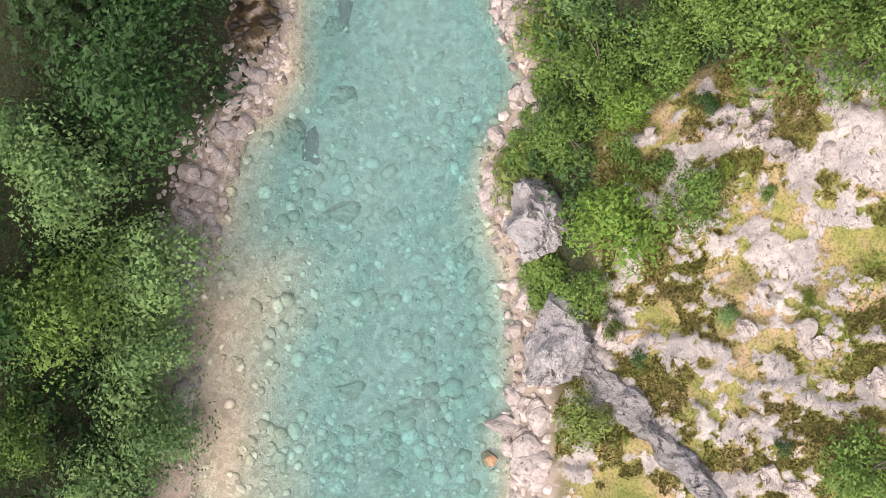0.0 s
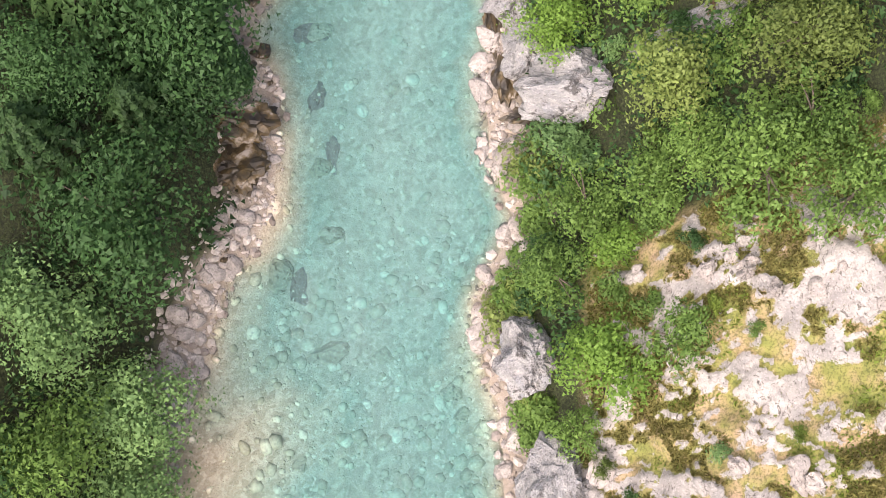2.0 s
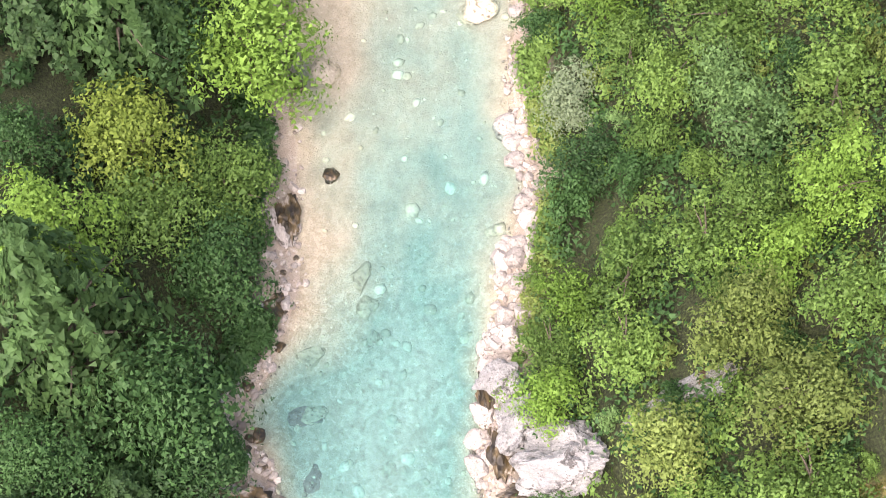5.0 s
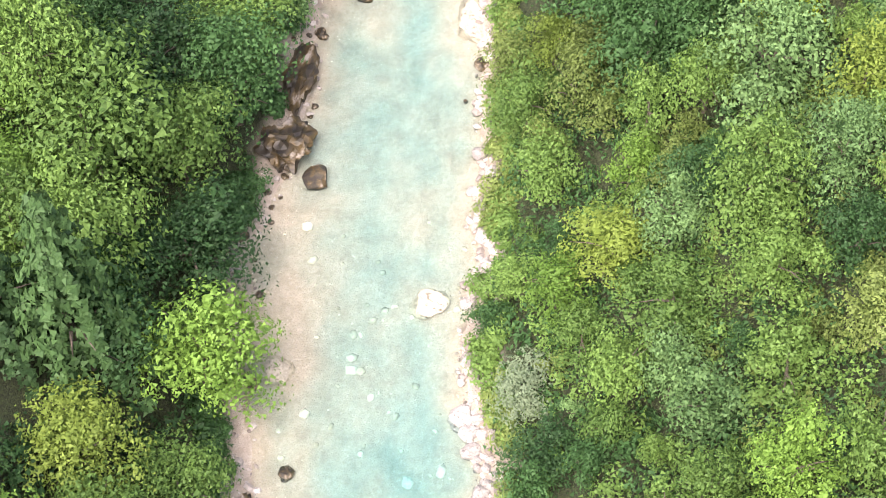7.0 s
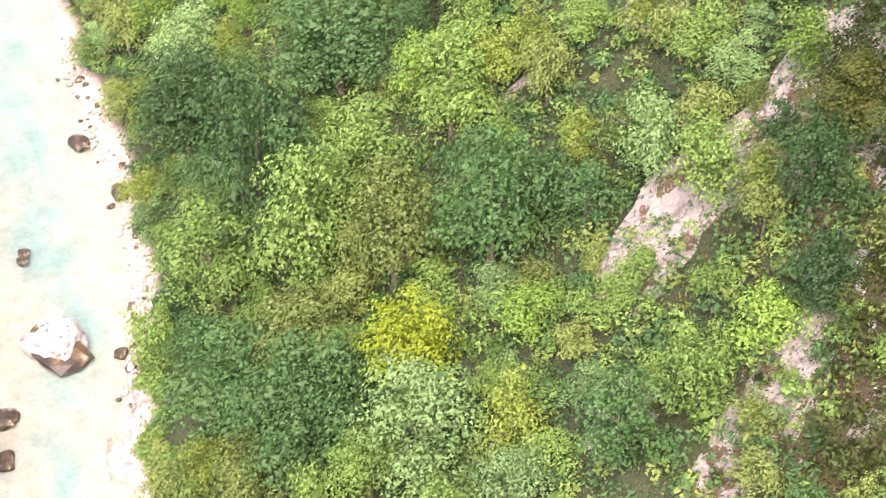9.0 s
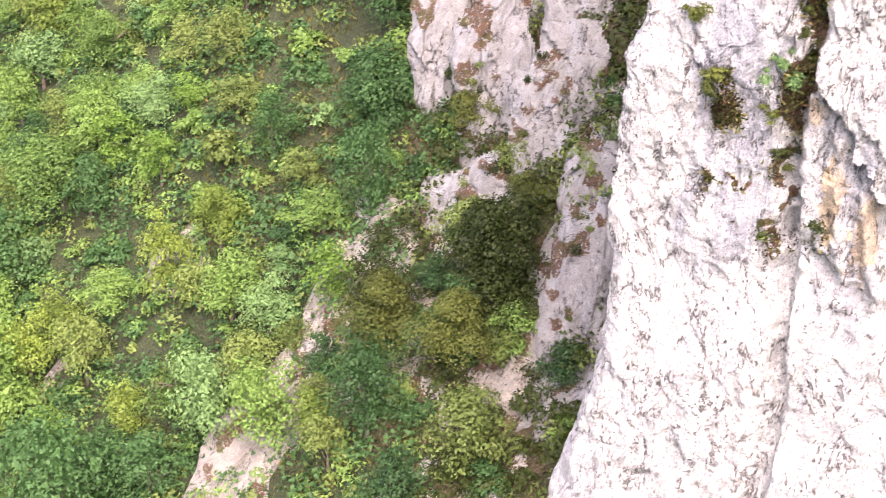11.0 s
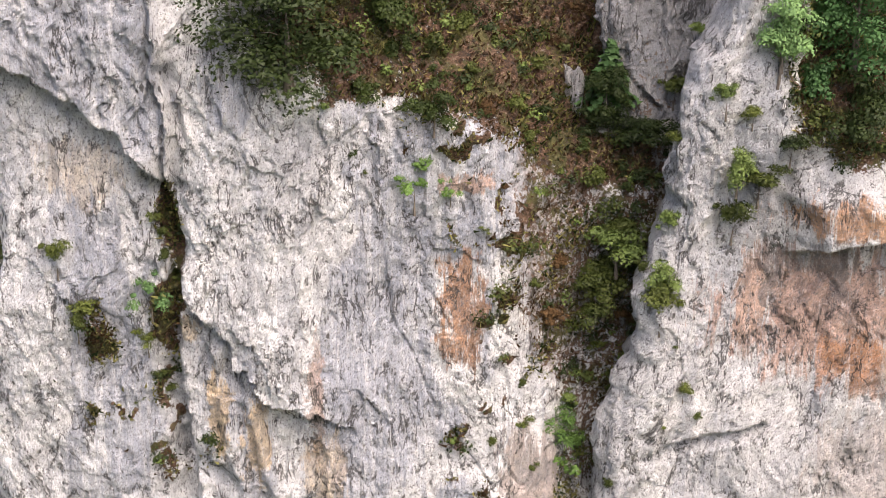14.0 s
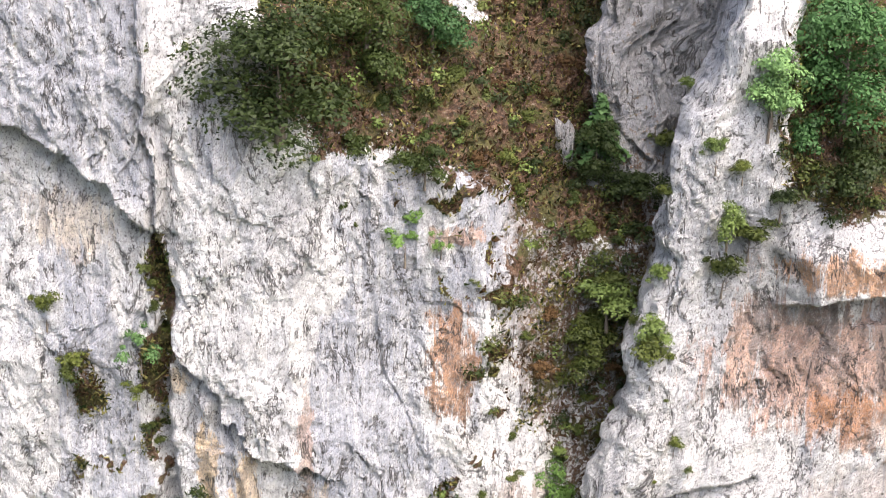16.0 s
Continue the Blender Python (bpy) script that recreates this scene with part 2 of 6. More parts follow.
def ground_material():
    """Limestone where the rock attribute says so, dry grass and soil between, gravel along and under the water."""
    m, t, p = material("gorge_ground")
    w = coords(t, "Object")
    rock, rock_h = rock_colour(t, w, 0.9, 0.85)
    n1, n2 = noise_node(t, w, 0.5, 5, 0.6), noise_node(t, w, 6.0, 6, 0.7)
    grass = ramp(t, n1, ((0.3, (0.15, 0.19, 0.045)), (0.46, (0.26, 0.26, 0.08)), (0.56, (0.33, 0.27, 0.13)), (0.68, (0.42, 0.31, 0.21))))
    grass = mix(t, maths(t, "MULTIPLY", step(t, n2, 0.52, 0.42), 0.65), grass, (0.07, 0.085, 0.025))
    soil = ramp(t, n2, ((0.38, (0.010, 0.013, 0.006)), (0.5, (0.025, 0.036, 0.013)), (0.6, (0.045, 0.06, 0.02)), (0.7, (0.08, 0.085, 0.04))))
    litter = ramp(t, n2, ((0.36, (0.016, 0.015, 0.008)), (0.48, (0.05, 0.04, 0.02)), (0.58, (0.095, 0.066, 0.038)), (0.68, (0.20, 0.17, 0.145))))
    litter = mix(t, maths(t, "MULTIPLY", step(t, n1, 0.46, 0.56), 0.8), litter, (0.035, 0.045, 0.015))
    gravel_cells = add(t, "ShaderNodeTexVoronoi", Scale=2.6)
    t.links.new(w, gravel_cells.inputs["Vector"])
    gravel = ramp(t, gravel_cells.outputs["Color"], ((0.1, (0.50, 0.44, 0.36)), (0.5, (0.63, 0.565, 0.475)), (0.9, (0.74, 0.69, 0.60))))
    gravel = mix(t, maths(t, "MULTIPLY", step(t, n2, 0.40, 0.60), 0.35), gravel, (0.30, 0.24, 0.18))
    pale_sand = ramp(t, n1, ((0.35, (0.42, 0.375, 0.31)), (0.6, (0.53, 0.49, 0.42))))
    gravel = mix(t, attribute(t, "sand"), gravel, pale_sand)
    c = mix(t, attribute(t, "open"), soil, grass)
    c = mix(t, attribute(t, "litter"), c, litter)
    crumb = maths(t, "ADD", maths(t, "SUBTRACT", n2, 0.5), maths(t, "SUBTRACT", noise_node(t, w, 2.2, 8, 0.75), 0.5))
    bare = step(t, maths(t, "ADD", attribute(t, "rock"), maths(t, "MULTIPLY", crumb, 2.0)), 0.46, 0.60)
    c = mix(t, bare, c, rock)
    gravel = mix(t, maths(t, "MULTIPLY", attribute(t, "bank"), 0.7), gravel, (0.19, 0.16, 0.14))
    c = mix(t, attribute(t, "gravel"), c, gravel)
    t.links.new(c, p.inputs["Base Color"])
    p.inputs["Roughness"].default_value = 0.9
    bump(t, p, maths(t, "ADD", rock_h, n2), 0.7, 0.12)
    return m


def water_material():
    """Clear snowmelt water: it lets the bed through, and turns milky turquoise as it deepens."""
    m, t, p = material("river_water")
    t.nodes.remove(p)
    w = coords(t, "Object")
    depth = attribute(t, "depth")
    tint = ramp(t, depth, ((0.0, (0.98, 0.97, 0.94)), (0.25, (0.86, 0.935, 0.92)), (0.6, (0.67, 0.865, 0.88)), (1.0, (0.39, 0.715, 0.765))))
    # Bright and dark ripple light, like caustics, is painted into the tint.
    painted_ripples = maths(t, "ADD", maths(t, "MULTIPLY", noise_node(t, coords(t, "Object", (1, 0.75, 1)), 3.2, 4, 0.65, 0.6), 0.6), maths(t, "MULTIPLY", noise_node(t, w, 9.0, 3, 0.6, 0.4), 0.4))
    tint = mix(t, 1.0, tint, ramp(t, painted_ripples, ((0.38, (0.84, 0.86, 0.86)), (0.5, (0.95, 0.96, 0.96)), (0.62, (1.0, 1.0, 1.0)))), "MULTIPLY")
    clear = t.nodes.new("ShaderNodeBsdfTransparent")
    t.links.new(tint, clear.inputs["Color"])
    milk = t.nodes.new("ShaderNodeBsdfDiffuse")
    current = noise_node(t, coords(t, "Object", (0.5, 0.12, 1)), 1.0, 4, 0.55, 0.6)
    t.links.new(ramp(t, current, ((0.35, (0.40, 0.66, 0.65)), (0.65, (0.60, 0.80, 0.78)))), milk.inputs["Color"])
    body = t.nodes.new("ShaderNodeMixShader")
    t.links.new(maths(t, "MULTIPLY", step(t, depth, 0.1, 1.6), 0.13), body.inputs[0])
    t.links.new(clear.outputs[0], body.inputs[1])
    t.links.new(milk.outputs[0], body.inputs[2])
    gloss = t.nodes.new("ShaderNodeBsdfGlossy")
    gloss.inputs["Roughness"].default_value = 0.12
    ripple = maths(t, "ADD", noise_node(t, coords(t, "Object", (1.0, 0.7, 1)), 2.2, 4, 0.6, 0.5), maths(t, "MULTIPLY", noise_node(t, w, 7.0, 3, 0.6), 0.5))
    b = add(t, "ShaderNodeBump", Strength=0.9, Distance=0.22)
    t.links.new(ripple, b.inputs["Height"])
    t.links.new(b.outputs["Normal"], gloss.inputs["Normal"])
    fr = add(t, "ShaderNodeFresnel", IOR=1.33)
    t.links.new(b.outputs["Normal"], fr.inputs["Normal"])
    out = t.nodes.new("ShaderNodeMixShader")
    t.links.new(fr.outputs[0], out.inputs[0])
    t.links.new(body.outputs[0], out.inputs[1])
    t.links.new(gloss.outputs[0], out.inputs[2])
    t.links.new(out.outputs[0], t.nodes["Material Output"].inputs["Surface"])
    return m


def plates(t, where, scale):
    """A level for each plate of broken rock."""
    plate = add(t, "ShaderNodeTexVoronoi", Scale=scale)
    t.links.new(where, plate.inputs["Vector"])
    level = t.nodes.new("ShaderNodeSeparateColor")
    t.links.new(plate.outputs["Color"], level.inputs[0])
    return level.outputs[0]


def warped(t, where, scale, amount):
    """The place, pushed about by noise."""
    n = add(t, "ShaderNodeTexNoise", Scale=scale, Detail=5.0, Roughness=0.65)
    t.links.new(where, n.inputs["Vector"])
    v = t.nodes.new("ShaderNodeVectorMath")
    v.operation = "MULTIPLY_ADD"
    t.links.new(n.outputs["Color"], v.inputs[0])
    v.inputs[1].default_value = amount
    t.links.new(where, v.inputs[2])
    return v.outputs[0]


def cliff_material(name, stains, pale=1.0):
    """A limestone wall: broken plates, grey varnish in streaks, overhang shade painted in the same grey, pits and
    cracks, and rust-coloured stains, each (across, up, half width, half height, strength, colour).
    """
    m, t, p = material(name)
    w = coords(t, "Object")
    tall = coords(t, "Object", (1, 1, 0.6))
    lean = coords(t, "Object", (1, 1, 0.42), (0, 0, 0), (0, 0.5, 0))
    big = noise_node(t, tall, 0.30, 5, 0.6, 0.3)
    mid = noise_node(t, tall, 1.1, 9, 0.72, 0.4)
    grain = noise_node(t, coords(t, "Object", (1, 1, 0.8)), 4.2, 10, 0.80)
    speck = noise_node(t, coords(t, "Object", (1, 1, 0.7)), 13.0, 4, 0.7)
    plate_a = plates(t, warped(t, lean, 0.9, (1.6, 1.6, 1.6)), 0.8)
    plate_b = plates(t, warped(t, tall, 2.0, (0.7, 0.7, 0.7)), 2.4)
    tone = maths(t, "ADD", maths(t, "MULTIPLY", big, 0.5), maths(t, "MULTIPLY", mid, 0.5))
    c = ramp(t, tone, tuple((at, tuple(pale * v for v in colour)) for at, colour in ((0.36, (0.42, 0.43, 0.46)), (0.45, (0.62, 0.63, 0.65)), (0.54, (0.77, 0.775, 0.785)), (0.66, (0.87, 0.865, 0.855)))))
    shade = maths(t, "MULTIPLY_ADD", plate_b, 0.20, maths(t, "MULTIPLY_ADD", plate_a, 0.14, 0.87))
    c = mix(t, 1.0, c, shade, "MULTIPLY")
    streak = noise_node(t, coords(t, "Object", (0.6, 0.3, 0.07)), 1.0, 7, 0.65, 0.4)
    c = mix(t, maths(t, "MULTIPLY", step(t, streak, 0.51, 0.59), 0.5), c, (0.38, 0.41, 0.47))
    fine_streak = noise_node(t, coords(t, "Object", (2.6, 1.3, 0.16)), 1.0, 8, 0.78, 0.4)
    # The grey attribute holds varnish runs and the overhang's painted shade.
    varnish_shade = maths(t, "ADD", attribute(t, "grey"), maths(t, "MULTIPLY", maths(t, "SUBTRACT", maths(t, "ADD", maths(t, "MULTIPLY", fine_streak, 0.75), maths(t, "MULTIPLY", grain, 0.25)), 0.5), 6.0))
    varnish_shade = maths(t, "MULTIPLY", step(t, varnish_shade, 0.2, 1.3), step(t, attribute(t, "grey"), 0.0, 0.8))
    c = mix(t, maths(t, "MULTIPLY", varnish_shade, 0.75), c, (0.30, 0.335, 0.42))
    c = mix(t, maths(t, "MULTIPLY", step(t, fine_streak, 0.55, 0.66), 0.38), c, (0.24, 0.24, 0.25))
    pos = t.nodes.new("ShaderNodeSeparateXYZ")
    t.links.new(warped(t, coords(t, "Object"), 0.8, (2.2, 0, 2.6)), pos.inputs[0])
    ragged = noise_node(t, coords(t, "Object", (1.5, 1.0, 0.22)), 1.0, 8, 0.8, 0.8)
    for across, up, half_w, half_h, strength, colour in stains:
        dx = maths(t, "DIVIDE", maths(t, "SUBTRACT", pos.outputs["X"], across + 1.1), half_w)
        dz = maths(t, "DIVIDE", maths(t, "SUBTRACT", pos.outputs["Z"], up + 1.3), half_h)
        r = maths(t, "ADD", maths(t, "MULTIPLY", dx, dx), maths(t, "MULTIPLY", dz, dz))
        r = maths(t, "ADD", r, maths(t, "MULTIPLY", maths(t, "SUBTRACT", ragged, 0.5), 6.0))
        shades = mix(t, step(t, mid, 0.40, 0.60), tuple(0.62 * v for v in colour), tuple(min(0.85, 1.18 * v) for v in colour))
        c = mix(t, maths(t, "MULTIPLY", step(t, r, 1.1, 0.45), strength), c, shades)
    c = mix(t, maths(t, "MULTIPLY", step(t, grain, 0.485, 0.42), 0.32), c, (0.36, 0.36, 0.375))
    c = mix(t, maths(t, "MULTIPLY", step(t, grain, 0.43, 0.385), 0.8), c, (0.12, 0.115, 0.115))
    c = mix(t, maths(t, "MULTIPLY", step(t, grain, 0.55, 0.66), 0.4), c, (0.86, 0.845, 0.82))
    c = mix(t, maths(t, "MULTIPLY", step(t, speck, 0.465, 0.41), 0.42), c, (0.28, 0.275, 0.28))
    c = mix(t, maths(t, "MULTIPLY", step(t, speck, 0.41, 0.36), 0.8), c, (0.09, 0.085, 0.085))
    dust = noise_node(t, w, 30.0, 3, 0.7)
    c = mix(t, maths(t, "MULTIPLY", step(t, dust, 0.47, 0.38), 0.22), c, (0.20, 0.195, 0.195))
    c = mix(t, maths(t, "MULTIPLY", step(t, dust, 0.53, 0.62), 0.2), c, (0.88, 0.87, 0.85))
    vein = noise_node(t, lean, 0.42, 8, 0.66, 0.5)
    cracks = maths(t, "MULTIPLY", step(t, maths(t, "ABSOLUTE", maths(t, "SUBTRACT", vein, 0.5)), 0.017, 0.003), step(t, noise_node(t, w, 0.7, 3, 0.6), 0.47, 0.55))
    vein = noise_node(t, coords(t, "Object", (1, 1, 0.22), (5, 0, 9), (0, -0.12, 0)), 0.8, 6, 0.6, 0.3)
    upright = maths(t, "MULTIPLY", step(t, maths(t, "ABSOLUTE", maths(t, "SUBTRACT", vein, 0.52)), 0.014, 0.003), step(t, noise_node(t, w, 0.5, 3, 0.6), 0.52, 0.60))
    pit = noise_node(t, coords(t, "Object", (1.0, 1.0, 0.55), (7, 3, 1)), 3.6, 3, 0.5)
    pits = maths(t, "MULTIPLY", step(t, pit, 0.645, 0.685), step(t, noise_node(t, w, 0.4, 3, 0.6), 0.44, 0.54))
    hollow = maths(t, "MAXIMUM", pits, maths(t, "MAXIMUM", cracks, upright))
    c = mix(t, maths(t, "MULTIPLY", hollow, 0.82), c, (0.065, 0.06, 0.058))
    n1, n2 = noise_node(t, w, 0.7, 5, 0.65), noise_node(t, w, 4.0, 7, 0.75)
    litter = ramp(t, n2, ((0.38, (0.016, 0.011, 0.006)), (0.46, (0.065, 0.036, 0.02)), (0.56, (0.14, 0.075, 0.042)), (0.68, (0.33, 0.27, 0.22))))
    litter = mix(t, maths(t, "MULTIPLY", step(t, n1, 0.48, 0.60), 0.7), litter, (0.085, 0.095, 0.022))
    earth = step(t, maths(t, "ADD", attribute(t, "earth"), maths(t, "MULTIPLY", maths(t, "SUBTRACT", n2, 0.5), 1.6)), 0.44, 0.56)
    c = mix(t, earth, c, litter)
    t.links.new(c, p.inputs["Base Color"])
    p.inputs["Roughness"].default_value = 0.9
    relief = maths(t, "ADD", maths(t, "MULTIPLY", grain, 0.9), maths(t, "ADD", maths(t, "MULTIPLY", mid, 0.25), maths(t, "MULTIPLY", speck, 0.65)))
    relief = maths(t, "ADD", relief, maths(t, "ADD", maths(t, "MULTIPLY", plate_a, 0.14), maths(t, "MULTIPLY", plate_b, 0.14)))
    relief = maths(t, "SUBTRACT", maths(t, "ADD", relief, maths(t, "MULTIPLY", fine_streak, 0.3)), maths(t, "MULTIPLY", hollow, 0.6))
    bump(t, p, relief, 1.0, 0.25)
    return m


GROUND, WATER = ground_material(), water_material()

# ---- the land ----
def mesh_from(name, verts, faces, mat, smooth_faces=False):
    me = bpy.data.meshes.new(name)
    me.from_pydata(verts, [], faces)
    me.materials.append(mat)
    if smooth_faces:
        me.polygons.foreach_set("use_smooth", np.ones(len(me.polygons), bool))
    me.update()
    return me


def grid_faces(rows, cols):
    i = np.arange(rows * cols).reshape(rows, cols)
    return np.stack([i[:-1, :-1], i[:-1, 1:], i[1:, 1:], i[1:, :-1]], -1).reshape(-1, 4).tolist()


def float_attribute(me, name, values):
    me.attributes.new(name, "FLOAT", "POINT").data.foreach_set("value", np.asarray(values, np.float32).ravel())


def spaced(*spans):
    """Grid lines: (from, to, spacing) runs joined end to end."""
    runs = [np.arange(a, b, s) for a, b, s in spans]
    return np.concatenate(runs + [[spans[-1][1]]])


def build_ground():
    xs = spaced((-1500, -300, 100), (-300, -80, 12), (-80, -24, 2), (-24, 3, 0.6), (3, 30, 0.24), (30, 100, 0.9), (100, 220, 4), (220, 1500, 80))
    ys = spaced((-1500, -300, 100), (-300, -40, 12), (-40, -8, 1.5), (-8, 26, 0.24), (26, 130, 0.9), (130, 260, 2.5), (260, 1500, 80))
    x, y = np.meshgrid(xs, ys)
    z = ground(x, y)
    me = mesh_from("ground", np.stack([x, y, z], -1).reshape(-1, 3).tolist(), grid_faces(*x.shape), GROUND, True)
    right, left = x - bank_right(y), bank_left(y) - x
    out = np.maximum(right, left)
    o = open_slope(x, y) * smooth(1.0, 4.0, right)
    lift = spur_lift(x, y)
    s, az = np.hypot(x, y), np.degrees(np.arctan2(x, y))
    dry = smooth(38, 44, az + 6 * fbm(x * 0.06, y * 0.06, 0, 3, 71)) * smooth(55, 70, s) * (y > 20)
    float_attribute(me, "rock", np.maximum(rock_mask(x, y) * np.maximum(o, 0.0), 0.85 * rock_mask(x * 1.3, y * 1.3) * np.maximum(lift, dry) * (1 - o)))
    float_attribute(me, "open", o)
    float_attribute(me, "litter", np.clip(np.maximum(lift, dry), 0, 1))
    float_attribute(me, "gravel", smooth(3.4, 1.8, out))
    float_attribute(me, "sand", smooth(36, 56, y) * smooth(0.4, -0.5, out) * 0.7)
    float_attribute(me, "bank", smooth(-0.4, 0.3, out))
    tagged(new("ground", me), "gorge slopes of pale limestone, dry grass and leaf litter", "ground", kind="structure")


build_ground()


def build_water():
    ys = spaced((-120, -12, 4), (-12, 140, 0.8), (140, 300, 4))
    across = np.linspace(0, 1, 36)
    left, right = bank_left(ys) - 1.2, bank_right(ys) + 1.2
    x = left[:, None] + (right - left)[:, None] * across
    y = np.repeat(ys[:, None], len(across), 1)
    z = 0.012 * fbm(x * 1.1, y * 0.9, 0, 3, 77)
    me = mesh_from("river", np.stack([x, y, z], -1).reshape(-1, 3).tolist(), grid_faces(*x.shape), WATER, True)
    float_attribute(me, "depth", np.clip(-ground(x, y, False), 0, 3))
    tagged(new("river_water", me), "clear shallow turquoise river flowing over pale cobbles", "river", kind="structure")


build_water()

# ---- the rock walls of the spur ----
WALL_AZ, WALL_AWAY = 65.0, 64.0
WALL = pose(WALL_AWAY * math.sin(radians(WALL_AZ)), WALL_AWAY * math.cos(radians(WALL_AZ)), 0, 0, 0, -WALL_AZ)


def wall_mesh(name, us, zs, plan, relief, earth, mat, grey=None):
    """A wall in its own frame: x across, z up, -y towards the open gorge. plan gives (x, y) for a run u at height z; relief pushes out of it."""
    u, z = np.meshgrid(us, zs)
    x, y = plan(u, z)
    d = relief(u, z)
    nx, ny = np.gradient(y, axis=1), -np.gradient(x, axis=1)
    size = np.hypot(nx, ny) + 1e-9
    verts = np.stack([x + d * nx / size, y + d * ny / size, z], -1).reshape(-1, 3)
    me = mesh_from(name, verts.tolist(), grid_faces(*u.shape), mat)
    float_attribute(me, "earth", earth(u, z))
    float_attribute(me, "grey", grey(u, z) if grey else 0 * u)
    return me


def ridge(u, z, u0, z0, u1, z1, width):
    """1 on the segment, falling to 0 at width from it."""
    du, dz = u1 - u0, z1 - z0
    k = np.clip(((u - u0) * du + (z - z0) * dz) / (du * du + dz * dz), 0, 1)
    return 1 - smooth(0, width, np.hypot(u - u0 - k * du, z - z0 - k * dz))


def craggy(u, z, seed):
    """Weathered limestone: broad swells, tilted plates at three sizes, leaning cracks and small scoops."""
    wob = 0.8 * fbm(u * 0.5, z * 0.5, 0, 3, seed + 60)
    up, out = z + 0.3 * u + wob, u + 0.7 * wob
    a = fbm(u * 0.09, z * 0.06, 0, 3, seed) * 0.9
    b = np.abs(fbm(u * 0.26, z * 0.11, 0, 3, seed + 5, 0.5)) * -0.45
    rough = 0.35 + 0.65 * smooth(-0.25, 0.35, fbm(u * 0.13, z * 0.13, 0, 3, seed + 70))
    c = rough * (0.26 * facets(out, up, 2.6, seed + 1, 2.6) + 0.16 * facets(out, up, 1.1, seed + 2, 1.8) + 0.08 * facets(out, up, 0.45, seed + 3, 1.4))
    d = -0.10 * smooth(0.60, 0.72, fbm(u * 1.1 + 0.4 * z, z * 0.35, 3, 3, seed + 20))
    lean = u + 0.35 * z
    crack = -0.16 * (1 - smooth(0.0, 0.09, np.abs(fbm(lean * 0.22, z * 0.07, 5, 4, seed + 30, 0.55)))) * smooth(-0.1, 0.25, fbm(u * 0.2, z * 0.2, 8, 3, seed + 31))
    return a + b + c + d + crack + 0.085 * fbm(u * 1.6, z * 1.1, 0, 4, seed + 9, 0.7)


EDGE_Z = (30, 41, 53.6, 60, 64, 70, 80, 86, 95)
EDGE_U = (-22.9, -20.7, -18.2, -17.6, -18.1, -17.7, -17.0, -17.5, -18.3)
TOP_U = (-30, -8.8, -4.6, -2.6, 1, 4.6, 8, 11, 14, 30)
TOP_Z = (94, 94, 84.4, 81.6, 81.0, 79.6, 77.5, 76, 76, 76)


def main_plan(u, z):
    edge = np.interp(z, EDGE_Z, EDGE_U)
    turn = np.clip((-16 - u) / 1.6, 0, 1.75)
    past = np.clip(-16 - u - 1.6 * 1.75, 0, None)
    x = np.where(u > -16, u * 1.0, -16 - 1.6 * np.sin(turn) - past * np.cos(1.75))
    y = np.where(u > -16, 0.0, 1.6 * (1 - np.cos(turn)) + past * np.sin(1.75))
    x = x + (edge + 17.6 + 0.35 * fbm(z * 0.35, 0.5, 0, 4, 55, 0.6)) * smooth(-6, -14, u)
    top = np.interp(u, TOP_U, TOP_Z)
    y = y + 0.85 * np.clip(z - top, 0, None) * smooth(-8.6, -6.4, u)
    gully = smooth(5.5, 10.5, u + 0.12 * (z - 70))
    return x, y + 3.6 * gully


def main_relief(u, z):
    d = craggy(u, z, 101) * smooth(-32, -22, u)
    u, z = u + 0.35 * fbm(u * 0.4, z * 0.35, 0, 4, 67, 0.6), z + 0.5 * fbm(u * 0.5, z * 0.3, 4, 4, 68, 0.6)
    chimney = ridge(u, z, -8.9, 64, -8.6, 78, 0.7) + ridge(u, z, -8.3, 78, -7.7, 95, 0.5)
    proud = smooth(-8.75, -8.5, u + 0.03 * (z - 75)) * smooth(3, -6, u)
    broken = smooth(-0.5, 1.5, z - np.interp(u, TOP_U, TOP_Z)) * smooth(-7.5, -5.5, u)
    arch_z = np.interp(u, (-9, -8.2, -6.8, -5.4, -4.2, -2, 3), (74, 72.3, 70.6, 68.6, 67.4, 66.5, 64))
    under = smooth(0.2, -0.25, z - arch_z + 0.4 * fbm(u * 0.7, z * 0.7, 0, 3, 69, 0.5) + 0.5 * facets(u, z, 1.2, 70)) * smooth(-9.5, -8.6, u) * smooth(0, -3, u)
    roof = smooth(-0.2, 0.2, (z - 78.5) + 0.75 * (u + 9.5)) * smooth(-8.3, -9.3, u)
    rib = ridge(u, z, -6.9, 70, -6.0, 62, 0.7) + ridge(u, z, -5.4, 68.6, -4.6, 62, 0.6)
    scar = ridge(u, z, -9, 64.5, -3, 61, 1.0)
    return d - 0.45 * np.clip(chimney, 0, 1) * smooth(-0.5, 0.1, fbm(u * 0.5, z * 0.5, 1, 3, 66)) + 1.1 * proud - 0.95 * under + 1.2 * roof + 0.45 * rib - 0.35 * scar + broken * (0.35 * facets(u, z, 1.5, 121, 1.2) + 0.2 * facets(u, z, 0.6, 122, 1.2) + 0.3 * fbm(u * 0.7, z * 0.7, 3, 4, 123))


